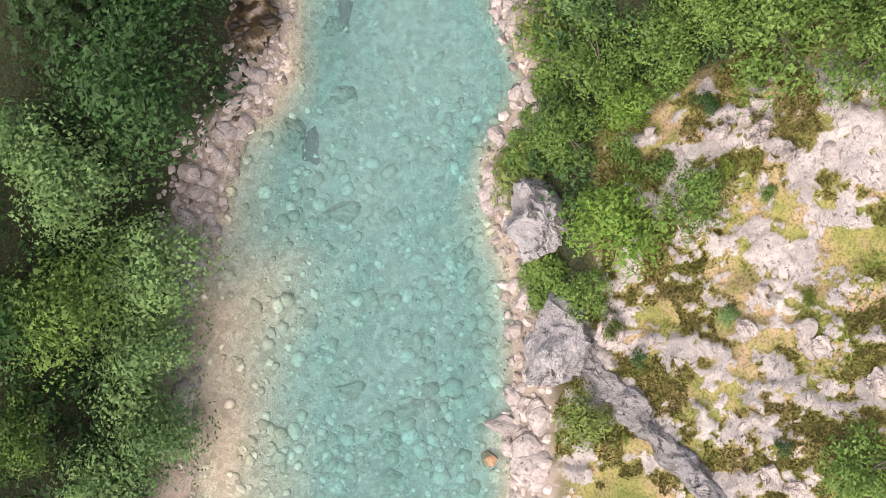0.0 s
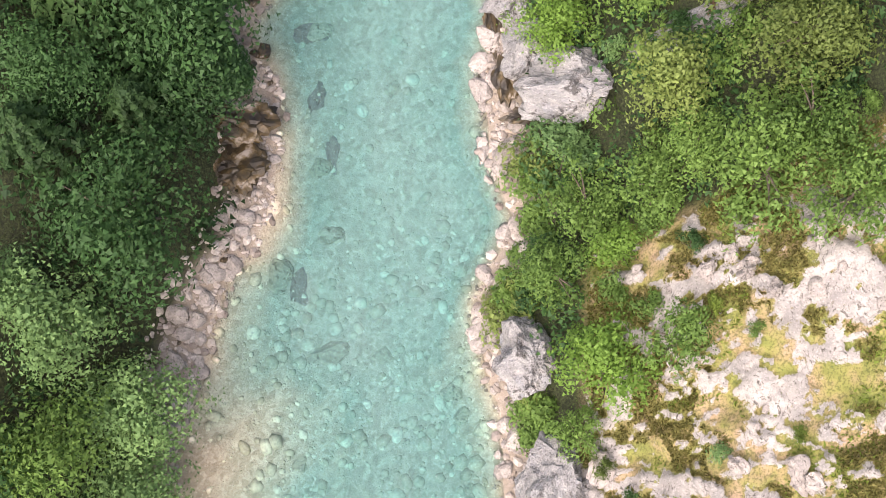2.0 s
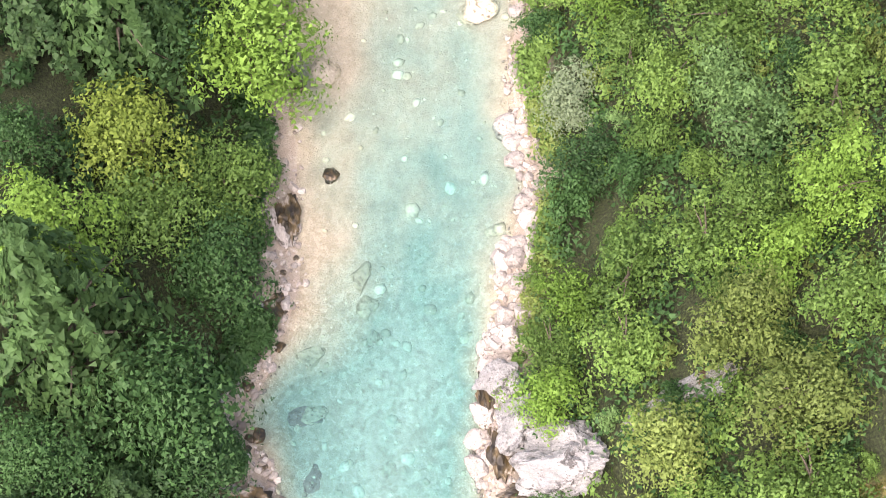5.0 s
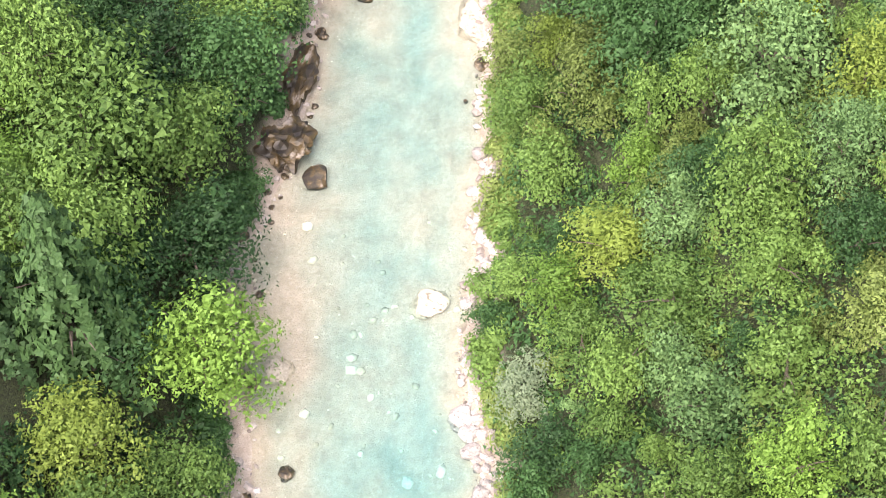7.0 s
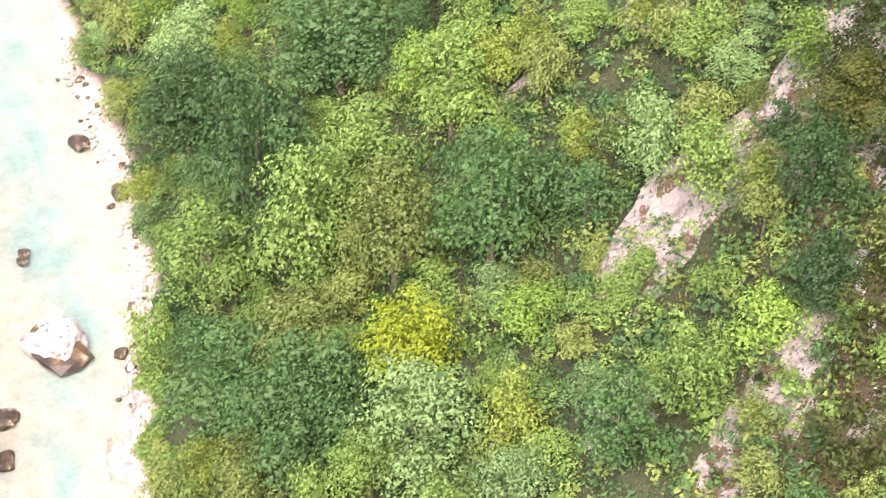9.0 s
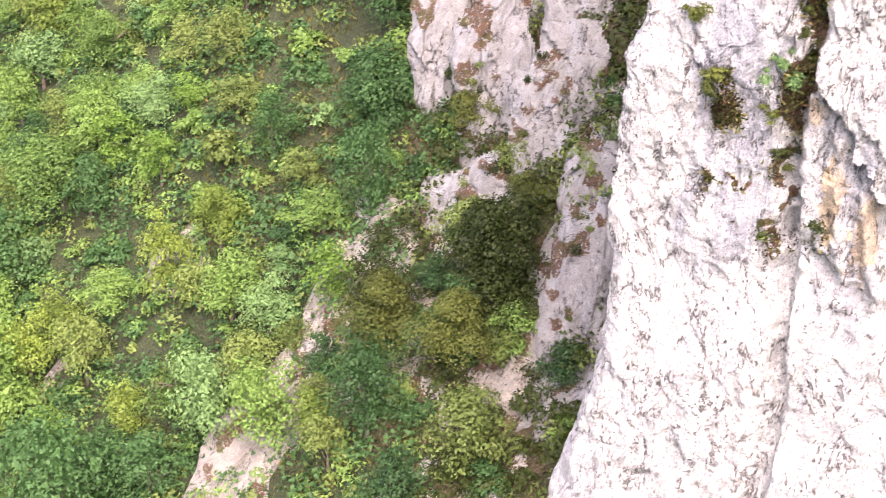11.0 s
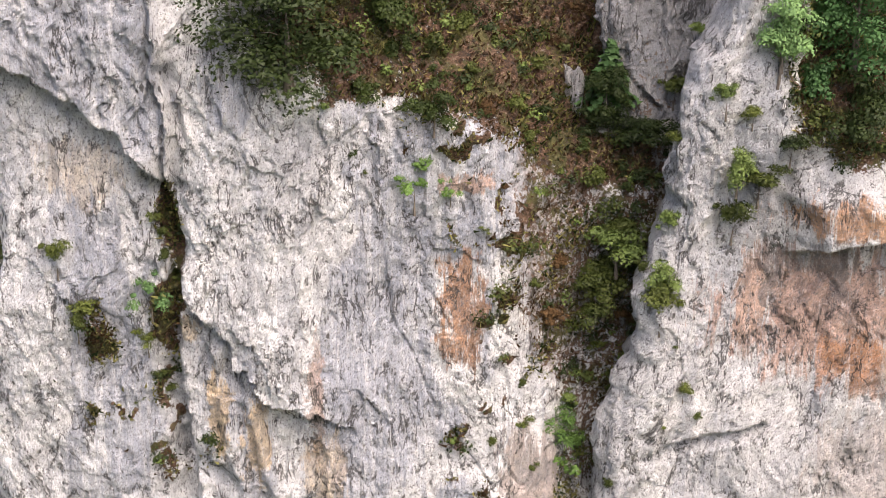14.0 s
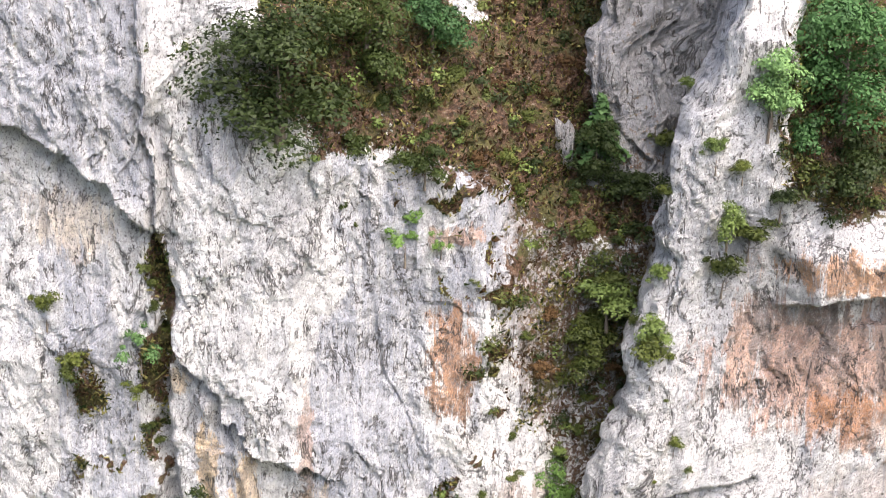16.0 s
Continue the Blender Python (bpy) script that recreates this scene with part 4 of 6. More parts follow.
WOOD_LEFT_B = ((-13.2, 49.9, 4.3, 'm'), (-11.8, 59.7, 5.1, 'b'), (-24.6, 58.8, 5, 'c'), (-18.7, 62.6, 5.2, 'd'), (-12.7, 69.6, 5.3, 'd'), (-23.7, 66.6, 4.2, 'm'), (-19.4, 59.2, 5.7, 'c'), (-19.2, 66.6, 4.7, 'm'), (-13.2, 78.2, 5.1, 'm'), (-19.1, 74.6, 6.2, 'm'), (-22.7, 79.2, 4.9, 'm'), (-9.4, 84.7, 5.5, 'd'), (-15.8, 84.4, 5.1, 'd'), (-5.3, 113.3, 6.1, 'd'), (-4.9, 100.8, 5.5, 'd'), (-11.8, 107.9, 6.9, 'm'), (-17.2, 95.1, 5.4, 'b'), (-9, 91.1, 5.4, 'm'), (-3.6, 131.6, 6.7, 'd'),)
WOOD_RIGHT_A = ((80.8, 91.6, 3.6, 'd'), (82.3, 85.1, 3.3, 'd'), (75.6, 86.8, 3.3, 'd'), (78.2, 81.4, 2.7, 'D'), (70.7, 82.8, 3.2, 'd'), (78.5, 79, 2, 'D'), (61.9, 61.4, 3.3, 'D'), (58.6, 62.1, 2.9, 'd'), (58.1, 68.7, 3, 'D'), (64.6, 76.5, 3, 'd'), (82.7, 71.4, 2, 'D'), (92.8, 80.8, 2.9, 'D'), (93.6, 77.5, 2.4, 'd'), (88.9, 77, 2.3, 'D'), (87.5, 73.3, 2, 'd'), (10.4, 11.5, 3.7, 'b'), (7.7, 17.5, 2.7, 'm'), (11.2, 18.4, 2.1, 'b'), (14.1, 12.6, 2.4, 'm'), (9.4, 22, 3.5, 'm'),)
WOOD_RIGHT_B = ((13.3, 22.4, 3.4, 'm'), (18.7, 21.3, 3.7, 'm'), (22.4, 19, 3.3, 'm'), (22.4, -2.3, 2.9, 'm'), (8.6, 0.2, 2.2, 'o'), (8.7, 7.8, 2, 'm'), (7, 19.3, 1.7, 'd'), (5.7, 15.8, 1.5, 'd'), (16.4, 6.1, 0.9, 's'), (11.8, 3.8, 0.8, 'd'), (13.1, 19.9, 1.6, 'm'), (15, 18.1, 1, 'd'), (17.3, 19.7, 1.4, 'm'), (10.8, 16, 1.6, 'm'), (12.7, 14.8, 1.4, 'm'), (15.9, 14.4, 0.9, 'y'), (18.2, 13, 0.7, 'm'), (10.1, 5.7, 1.1, 'o'), (18.9, -1.3, 0.7, 'd'), (20.2, 6.9, 0.7, 'y'),)
WOOD_RIGHT_C = ((9.8, 47.6, 2.6, 'd'), (13.4, 40.7, 3.8, 'm'), (9.4, 40.6, 2.8, 'b'), (18.5, 34.1, 4, 'o'), (12.4, 35.6, 3.5, 'm'), (8, 33.7, 3.2, 'b'), (21.1, 28.7, 3.9, 'o'), (14.3, 27.6, 3.7, 'o'), (20.8, 24, 3.4, 'm'), (15.4, 23.8, 3, 'm'), (23.9, 34, 3.1, 'm'), (17.5, 41, 3.4, 'm'), (21.3, 38.4, 3, 'b'), (24.3, 40.8, 3.9, 'b'), (10.9, 56.4, 3.2, 'w'), (14.3, 82.1, 3.6, 'm'), (22.7, 80.3, 5, 'd'), (29.3, 71.7, 5.1, 's'), (21.9, 74.5, 3.3, 'm'), (14.2, 74.3, 3.6, 'm'),)
WOOD_RIGHT_D = ((17.6, 64.2, 4.2, 'y'), (26.2, 61.7, 4.6, 'm'), (31.3, 61.3, 3.9, 's'), (20.9, 57.4, 4.4, 'm'), (14, 62.9, 3.4, 'b'), (26.7, 55.9, 3.9, 'm'), (31.2, 55.2, 3.4, 'd'), (11.9, 51.3, 3.1, 'd'), (17, 54.1, 3.4, 'm'), (21.5, 49.1, 3.5, 's'), (26.1, 48.9, 3.6, 'm'), (30.6, 79.0, 4.4, 'Y'), (26.7, 89.8, 4.3, 'o'), (20.3, 90.2, 4.9, 'd'), (24.3, 83.1, 5.1, 'd'), (28.4, 108, 5.8, 'd'), (27.5, 130.5, 5.5, 'd'), (30, 97.4, 5, 'm'), (39.6, 83.6, 4.9, 'd'), (45.3, 79.5, 3.5, 'd'),)
WOOD_RIGHT_E = ((34.3, 90.2, 4.2, 'o'), (22.7, 104.3, 4.7, 'm'), (36.2, 101.6, 4.6, 'm'), (30, 139.2, 4.4, 's'), (38.9, 115.7, 5.5, 'd'), (43.4, 100, 4.5, 'm'), (45.4, 135.1, 6.7, 'o'), (50.3, 112.9, 4.8, 'd'), (54.8, 56.9, 3.7, 'o'), (64.1, 65, 3.2, 'o'), (52.7, 63.8, 3.1, 'd'), (57.8, 110.2, 4.2, 'm'), (64.2, 67.6, 1.4, 'd'), (71.5, 74.2, 1.6, 'd'), (74.6, 63.1, 1.2, 'd'),)


def scatter(rng, taken, count, region, keep, radii, kinds):
    """Fill a region with plants that keep off one another and off those that stand."""
    made = []
    x0, x1, y0, y1 = region
    for _ in range(count * 30):
        if len(made) >= count:
            break
        x, y = rng.uniform(x0, x1), rng.uniform(y0, y1)
        r = rng.uniform(*radii)
        if not keep(x, y) or not clear_of_crags(x, y, 0.15 * r):
            continue
        if taken and min((a - x) ** 2 + (b - y) ** 2 - (0.47 * (c + r)) ** 2 for a, b, c in taken) < 0:
            continue
        taken.append((x, y, r))
        made.append((x, y, r, kinds[int(rng.integers(0, len(kinds)))]))
    return made


def build_woods():
    rng = np.random.default_rng(11)
    left = [*WOOD_LEFT_A, *WOOD_LEFT_B]
    right = [*WOOD_RIGHT_A, *WOOD_RIGHT_B, *WOOD_RIGHT_C, *WOOD_RIGHT_D, *WOOD_RIGHT_E]
    for x, y, r, k in left:
        tree(x, y, r * (1.0 + 0.15 * float(smooth(26, 34, y))), k, 2.0, "woods on the shaded bank", "on the wooded river bank", rng)
    taken = [(x, y, r) for x, y, r, k in left]
    for x, y, r, k in scatter(rng, taken, 55, (-46, -2, -14, 175), lambda x, y: x < bank_left(y) - (7.5 if 5 < y < 25 else 3.2) and x > -22 - 0.1 * y, (2.6, 4.4), "ddmmmsb"):
        tree(x, y, r, k, 2.0, "woods on the shaded bank", "on the wooded river bank", rng)
    for x, y, r, k in right:
        tree(x, y, r * (1.0 + 0.22 * float(smooth(76, 90, y))), k, 1.95, "woods on the rocky slope", "on the rocky gorge slope", rng)
    taken = [(x, y, r) for x, y, r, k in right]

    def wooded(x, y):
        if x < bank_right(y) + 2.2 or open_slope(x, y) > 0.2 or spur_lift(x, y) > 0:
            return False
        az, s = math.degrees(math.atan2(x, y)), math.hypot(x, y)
        return az < 45 + 4 * float(fbm(x * 0.1, y * 0.1, 0, 2, 8)) and s < 190 and x < 14 + 0.62 * y

    for x, y, r, k in scatter(rng, taken, 265, (4, 95, 14, 180), wooded, (2.0, 3.6), "mmmboosydodm"):
        tree(x, y, r, k, 1.95, "woods on the rocky slope", "on the rocky gorge slope", rng)

    def thicket(x, y):
        if x < bank_right(y) + 2.0 or open_slope(x, y) > 0.3 or spur_lift(x, y) > 0:
            return False
        az = math.degrees(math.atan2(x, y))
        return (az < 54 and math.hypot(x, y) < 210 and x < 26 + 0.95 * y and fbm(x * 0.12, y * 0.12, 0, 2, 83) > -0.5)

    shrubs = scatter(rng, taken, 560, (4, 130, 14, 190), thicket, (1.0, 2.1), "mmmdmosomddo")
    shrubs.sort(key=lambda row: row[0] ** 2 + row[1] ** 2)
    for x, y, r, k in shrubs[:130]:
        tree(x, y, r, k, 1.5, "shrubs on the rocky slope", "on the rocky gorge slope", rng)
    for k in "mdos":
        shrub_mass([row for row in shrubs[130:] if row[3] == k], k, rng)
    for x, y, z, r, k in CRAG_SHRUBS:
        tree(x, y, r * 1.15, k, 1.8, "shrubs among the crags", "crowding a ledge of the crags", rng, z - 0.3 * 1.8 * r, False, True)


# shrubs and small trees among the crags beside the wall: across, along, height, radius, look
CRAG_SHRUBS = (
    (77.8, 80.3, 61.0, 3.2, "d"), (71.2, 73.2, 53.0, 1.8, "O"), (81.5, 70.3, 63.0, 1.8, "D"), (74.6, 63.0, 55.2, 1.3, "O"), (63.5, 62.3, 48.8, 3.2, "D"),
    (57.3, 60.6, 46.4, 2.4, "O"), (56.8, 67.0, 45.1, 2.6, "O"), (78.6, 89.8, 57.9, 3.6, "d"), (70.7, 82.5, 50.8, 3.2, "d"), (80.0, 78.3, 63.7, 2.0, "D"),
    (67.9, 64.0, 51.0, 1.7, "O"), (63.9, 73.4, 45.5, 2.0, "D"), (76.4, 67.5, 58.5, 1.1, "O"), (61.5, 66.5, 46.0, 1.6, "d"), (60.0, 58.5, 44.5, 1.3, "o"),
)


def shrub_mass(rows, look_key, rng):
    """Far shrubs of one colour in one mesh."""
    verts, faces, count = [], [], 0
    shapes = []
    for seed in (5, 6, 7):
        me = crown_mesh("shape", 900 + seed, 1.5, 2.4, 14, 680, 0.18, LEAVES[look_key], 0.25, 0.1, 0.45)
        co = np.zeros(len(me.vertices) * 3)
        me.vertices.foreach_get("co", co)
        shapes.append((co.reshape(-1, 3), np.array([p.vertices[:] for p in me.polygons])))
        bpy.data.meshes.remove(me)
    for x, y, r, k in rows:
        v, f = shapes[int(rng.integers(0, 3))]
        a = rng.uniform(0, 6.28)
        c, q = math.cos(a) * r / 1.5, math.sin(a) * r / 1.5
        verts.append(np.stack([v[:, 0] * c - v[:, 1] * q + x, v[:, 0] * q + v[:, 1] * c + y, v[:, 2] * rng.uniform(0.9, 1.3) * r / 1.5 + float(ground(x, y, False)) - 0.2], 1))
        faces.append(f + count)
        count += len(v)
    me = mesh_from("shrub_thicket", np.concatenate(verts).tolist(), np.concatenate(faces).tolist(), LEAVES[look_key])
    tagged(new("shrub_thicket", me), LOOKS[look_key][0] + " leafy shrubs crowding the rocky gorge slope", "shrubs", kind="stuff")


build_woods()


def undergrowth(name, lumps, leaves_each, size, mat, seed, label, category="undergrowth"):
    """Low leafy growth that closes the ground between the trees: many lumps of leaf sprays in one mesh."""
    rng = np.random.default_rng(seed)
    x, y, r, up = np.array(lumps).T
    z = ground(x, y, False) + up
    n = len(x)
    pick = np.repeat(np.arange(n), leaves_each)
    d = rng.normal(0, 1, (len(pick), 3))
    d /= np.linalg.norm(d, axis=1)[:, None]
    d[:, 2] = np.abs(d[:, 2]) * 0.9
    reach = r[pick] * rng.uniform(0.55, 1.1, len(pick))
    at = np.stack([x[pick], y[pick], z[pick]], 1) + d * reach[:, None] * np.array([1, 1, 0.85])
    verts = leaf_blades(at, d, size, rng)
    me = mesh_from(name, verts.tolist(), np.arange(len(verts)).reshape(-1, 3).tolist(), mat)
    return tagged(new(name, me), label, category, kind="stuff")


def build_undergrowth():
    rng = np.random.default_rng(41)

    def lumps(count, region, keep, radii, ups):
        out = []
        while len(out) < count:
            x, y = rng.uniform(region[0], region[1], 4000), rng.uniform(region[2], region[3], 4000)
            ok = keep(x, y) & clear_of_crags(x, y, -0.3)
            out += [(a, b, rng.uniform(*radii), rng.uniform(*ups)) for a, b in zip(x[ok], y[ok])]
        return out[:count]

    def slope(x, y):
        az = np.degrees(np.arctan2(x, y))
        thick = fbm(x * 0.10, y * 0.10, 0, 3, 83) > np.where(az < 37, -2, -0.7)
        return (x > bank_right(y) + 2.6) & (open_slope(x, y) < 0.15) & (spur_lift(x, y) < 0.01) & (az < 53.2) & (az > 2) & (np.hypot(x, y) < 200) & thick & (np.hypot(x, y) * np.cos(np.radians(az - 65)) < 63 + 60 * (az < 53))

    def green_slope(x, y):
        return slope(x, y) & (np.degrees(np.arctan2(x, y)) < 43 + 3 * fbm(x * 0.05, y * 0.05, 0, 2, 84))

    def dry_slope(x, y):
        az = np.degrees(np.arctan2(x, y))
        return slope(x, y) & (az > 42)

    def shaded(x, y):
        return (x < bank_left(y) - 2.6) & (x > -34 - 0.02 * y)

    undergrowth("undergrowth", lumps(3200, (4, 110, 12, 190), green_slope, (1.0, 2.2), (-0.4, 0.7)), 50, 0.26, LEAVES["d"], 42, "dense green shrub layer under the trees of the slope")
    undergrowth("undergrowth", lumps(1000, (4, 110, 12, 190), green_slope, (0.7, 1.5), (0.0, 1.2)), 80, 0.22, LEAVES["m"], 43, "bright green saplings and bramble on the slope")
    undergrowth("undergrowth", lumps(1100, (22, 110, 30, 170), slope, (0.6, 1.5), (0.0, 1.0)), 50, 0.24, LEAVES["o"], 45, "olive green thicket on the dry slope")
    undergrowth("undergrowth", lumps(600, (40, 110, 30, 130), dry_slope, (0.5, 1.9), (0.0, 1.6)), 70, 0.24, LEAVES["D"], 46, "deep green thicket among the outcrops")
    undergrowth("undergrowth", lumps(800, (-36, 0, -14, 175), shaded, (1.0, 2.2), (0.1, 2.2)), 50, 0.34, LEAVES["d"], 44, "dark green shrub layer under the bank trees")


build_undergrowth()


def build_bank_growth():
    """Low leafy growth that hangs over the stones of both banks, in runs with gaps."""
    rng = np.random.default_rng(47)
    for side, look_key, count, span, seed, label in (("right", "m", 230, (3, 108), 48, "green shrubs overhanging the bank stones"), ("right", "o", 120, (10, 108), 49, "olive shrubs overhanging the bank stones"), ("left", "d", 240, (30, 112), 50, "dark green shrubs overhanging the shaded bank")):
        y = rng.uniform(*span, count * 2)
        d = rng.uniform(1.0, 3.0, count * 2)
        x = bank_right(y) + d if side == "right" else bank_left(y) - d - 0.3
        keep = (fbm(y * 0.22, 3.0 + seed, 0, 3, seed) + 0.28 * (d - 1.6) > 0.0) & clear_of_crags(x, y, 0.4)
        x, y = x[keep][:count], y[keep][:count]
        rows = np.stack([x, y, rng.uniform(0.5, 1.3, len(x)), rng.uniform(0.1, 0.9, len(x))], 1)
        undergrowth("bank_shrubs", rows, 130, 0.2, LEAVES[look_key], seed, label, "shrubs")


build_bank_growth()


def build_grass():
    """Dry grass and low herbs on the open rocky slope."""
    rng = np.random.default_rng(51)
    for name, mat, count, seed, low, label in (("grass", DRY_GRASS, 42000, 52, 0.0, "dry yellow-green grass tufts between the rocks"), ("herbs", LEAVES["y"], 9000, 53, 0.12, "low yellow-green herbs and cushions between the rocks")):
        x, y = rng.uniform(7, 30, count * 4), rng.uniform(-9, 26, count * 4)
        keep = (open_slope(x, y) > 0.5) & (rock_mask(x, y) < 0.35) & (fbm(x * 0.35, y * 0.35, 0, 3, seed) > low)
        x, y = x[keep][:count], y[keep][:count]
        z = ground(x, y)
        n = len(x)
        up = np.stack([rng.normal(0, 0.35, n), rng.normal(0, 0.35, n), np.ones(n)], 1)
        side = np.stack([rng.normal(0, 1, n), rng.normal(0, 1, n), 0 * x], 1)
        side /= np.linalg.norm(side, axis=1)[:, None]
        tall = rng.uniform(0.12, 0.38, n)[:, None]
        at = np.stack([x, y, z], 1)
        verts = np.stack([at - side * 0.10, at + side * 0.10, at + up * tall], 1).reshape(-1, 3)
        me = mesh_from(name, verts.tolist(), np.arange(len(verts)).reshape(-1, 3).tolist(), mat)
        tagged(new(name, me), label, "grass", kind="stuff")


def build_slope_stalks():
    """Dry grass, stalks and dead leaves between the outcrops of the far slope."""
    rng = np.random.default_rng(57)
    x, y = rng.uniform(40, 105, 60000), rng.uniform(35, 125, 60000)
    az = np.degrees(np.arctan2(x, y))
    keep = (az > 33) & (az < 52) & (np.hypot(x, y) < 150) & (fbm(x * 0.3, y * 0.3, 0, 3, 58) > -0.3)
    x, y = x[keep][:16000], y[keep][:16000]
    n = len(x)
    at = np.stack([x, y, ground(x, y)], 1)
    up = np.stack([rng.normal(-0.3, 0.4, n), rng.normal(-0.3, 0.4, n), np.ones(n)], 1)
    side = rng.normal(0, 1, (n, 3)) * np.array([1, 1, 0])
    side /= np.linalg.norm(side, axis=1)[:, None]
    verts = np.stack([at - side * 0.14, at + side * 0.14, at + up * rng.uniform(0.2, 0.6, n)[:, None]], 1).reshape(-1, 3)
    me = mesh_from("dry_stalks", verts.tolist(), np.arange(len(verts)).reshape(-1, 3).tolist(), DRY_GRASS)
    tagged(new("dry_stalks", me), "dry grass and stalks between the pale outcrops", "grass", kind="stuff")


DRY_GRASS = leaf_material("dry_grass", (0.09, 0.10, 0.025), (0.32, 0.29, 0.11), 0.8, 0.2)
build_grass()
build_slope_stalks()

# ---- stones ----
def rock_mesh(name, seed, subdivisions, mat, sharp=14, rough=0.06, flat=1.0, boxy=1.0, fissure=0.0):
    """A broken limestone block, radius about 1: a ball cut by many planes, then weathered."""
    rng = np.random.default_rng(seed)
    bm = bmesh.new()
    bmesh.ops.create_icosphere(bm, subdivisions=subdivisions, radius=1)
    p = np.array([v.co for v in bm.verts])
    p = np.sign(p) * np.abs(p) ** boxy
    for _ in range(sharp):
        n = rng.normal(0, 1, 3)
        n /= np.linalg.norm(n)
        over = np.clip(p @ n - rng.uniform(0.55, 0.9), 0, None)
        p -= over[:, None] * n
    p *= (1 + rough * 2.2 * fbm(p[:, 0] * 1.6, p[:, 1] * 1.6, p[:, 2] * 1.6, 4, seed, 0.6))[:, None]
    if fissure:
        crack = np.abs(fbm(p[:, 0] * 2.6, p[:, 1] * 2.6, p[:, 2] * 0.7, 4, seed + 3, 0.6))
        p[:, :2] *= (1 - fissure * (1 - smooth(0.0, 0.22, crack)))[:, None]
        p[:, 2] *= 1 + 1.6 * fissure * fbm(p[:, 0] * 1.7, p[:, 1] * 1.7, 0, 4, seed + 8, 0.6)
    p[:, 2] *= flat
    p /= np.abs(p[:, :2]).max()
    for v, co in zip(bm.verts, p):
        v.co = co
    me = bpy.data.meshes.new(name)
    bm.to_mesh(me)
    bm.free()
    me.materials.append(mat)
    return me


TAN_BED = stone_material("bed_boulder_stone", (1.15, 1.08, 0.88))
STONES = [rock_mesh("stone", 500 + k, 2, STONE, 12, 0.05, 0.75) for k in range(8)]
DARK_STONES = [rock_mesh("stone", 540 + k, 2, WET, 12, 0.06, 0.7) for k in range(4)]
CRAGS = [rock_mesh("crag", 560 + k, 4, STONE, 26, 0.14, 0.9, 0.72, 0.14) for k in range(5)]
GREY_STONE = cliff_material("crag_limestone", (), 0.48)
GREY_CRAGS = [rock_mesh("crag", 570 + k, 5, GREY_STONE, 26, 0.12, 0.9, 0.72, 0.11) for k in range(4)]
# Mossy shelves, and the dark blocks that stand in for crag shade.
MOSSY_AND_SHADE_CRAGS = [rock_mesh("crag", 580 + k, 4, WET, 26, 0.2, 0.7, 0.9, 0.2) for k in range(3)]
BOULDERS = [rock_mesh("boulder", 600 + k, 4, STONE, 16, 0.07, 0.85) for k in range(4)]
SUNKEN_SHAPES = [rock_mesh("boulder", 660 + k, 3, TAN_BED, 16, 0.08, 0.85) for k in range(3)]
RUSTY = stone_material("rusty_limestone", (0.85, 0.55, 0.33))
RUSTY_BOULDER = rock_mesh("boulder", 620, 3, RUSTY, 14, 0.07, 0.8)


ROCK_LOOKS = {
    "g": "weathered grey limestone crag on the water's edge", "w": "pale broken limestone block on the river bank", "r": "rust-stained limestone block at the waterline",
    "m": "dark mossy wet rock shelf at the waterline", "d": "dark waterline rock, a wet boulder or a block in place of crag shade", "k": "black and white streaked boulder on the bank",
    "W": "large pale boulder with a dark wet foot in midstream",
}


def place_rock(mesh, name, x, y, sx, sy, height, turn, label, category, group="", z=None):
    ob = new(name, mesh)
    base = float(ground(x, y, False)) if z is None else z
    ob.matrix_world = pose(x, y, base, 0, 0, turn) @ Matrix.Diagonal((sx, sy, height, 1))
    return tagged(ob, label, category, group)


def build_rocks():
    rng = np.random.default_rng(5)
    for k, (name, x, y, sx, sy, c) in enumerate([*ROCKS_A, *ROCKS_B, *ROCKS_C]):
        if c in "md":
            mesh = (MOSSY_AND_SHADE_CRAGS[k % 3] if name == "crag" else DARK_STONES[k % 4])
        elif c == "g":
            mesh = GREY_CRAGS[k % 4]
        elif c == "r":
            mesh = RUSTY_BOULDER
        else:
            mesh = CRAGS[k % 5] if name == "crag" else BOULDERS[k % 4]
        base = float(ground(x, y, False))
        size = min(sx, sy)
        rock = place_rock(mesh, name, x, y, sx * (1.3 if name == "crag" else 1.08), sy * (1.3 if name == "crag" else 1.08), size * (0.95 if name == "crag" else 0.85), rng.uniform(-12, 12), ROCK_LOOKS[c], "rock", "", max(base, -0.25) + (0.4 if name == "crag" else 0.12) * size)
        if c == "g":
            rock.matrix_world = pose(x, y, base + size, 0, -38, 0) @ Matrix.Diagonal((sx * 1.35, sy * 1.6, size * 1.35, 1)) @ pose(0, 0, 0, 0, 0, rng.uniform(-25, 25))
        if c == "W":
            place_rock(DARK_STONES[1], "boulder", x + 0.3, y - 0.7, sx * 1.08, sy * 1.05, size * 0.7, 20, "dark wet ledge at the foot of a midstream boulder", "rock", "", 0.0)
    for k, (x, y, sx, sy) in enumerate([*SUNKEN_A, *SUNKEN_B]):
        base = float(ground(x, y, False))
        place_rock(SUNKEN_SHAPES[k % 3], "sunken_boulder", x, y, sx, sy, min(0.5 * min(sx, sy), -base * 0.75 + 0.1), rng.uniform(-25, 25), "pale boulder lying under clear shallow water", "rock", "boulders on the river bed", base)


build_rocks()

DARK_SLAB = stone_material("dark_slab_stone", (0.55, 0.49, 0.48))
SLABS = [rock_mesh("slab", 680 + k, 3, DARK_SLAB, 14, 0.14, 0.5, 0.9) for k in range(3)]


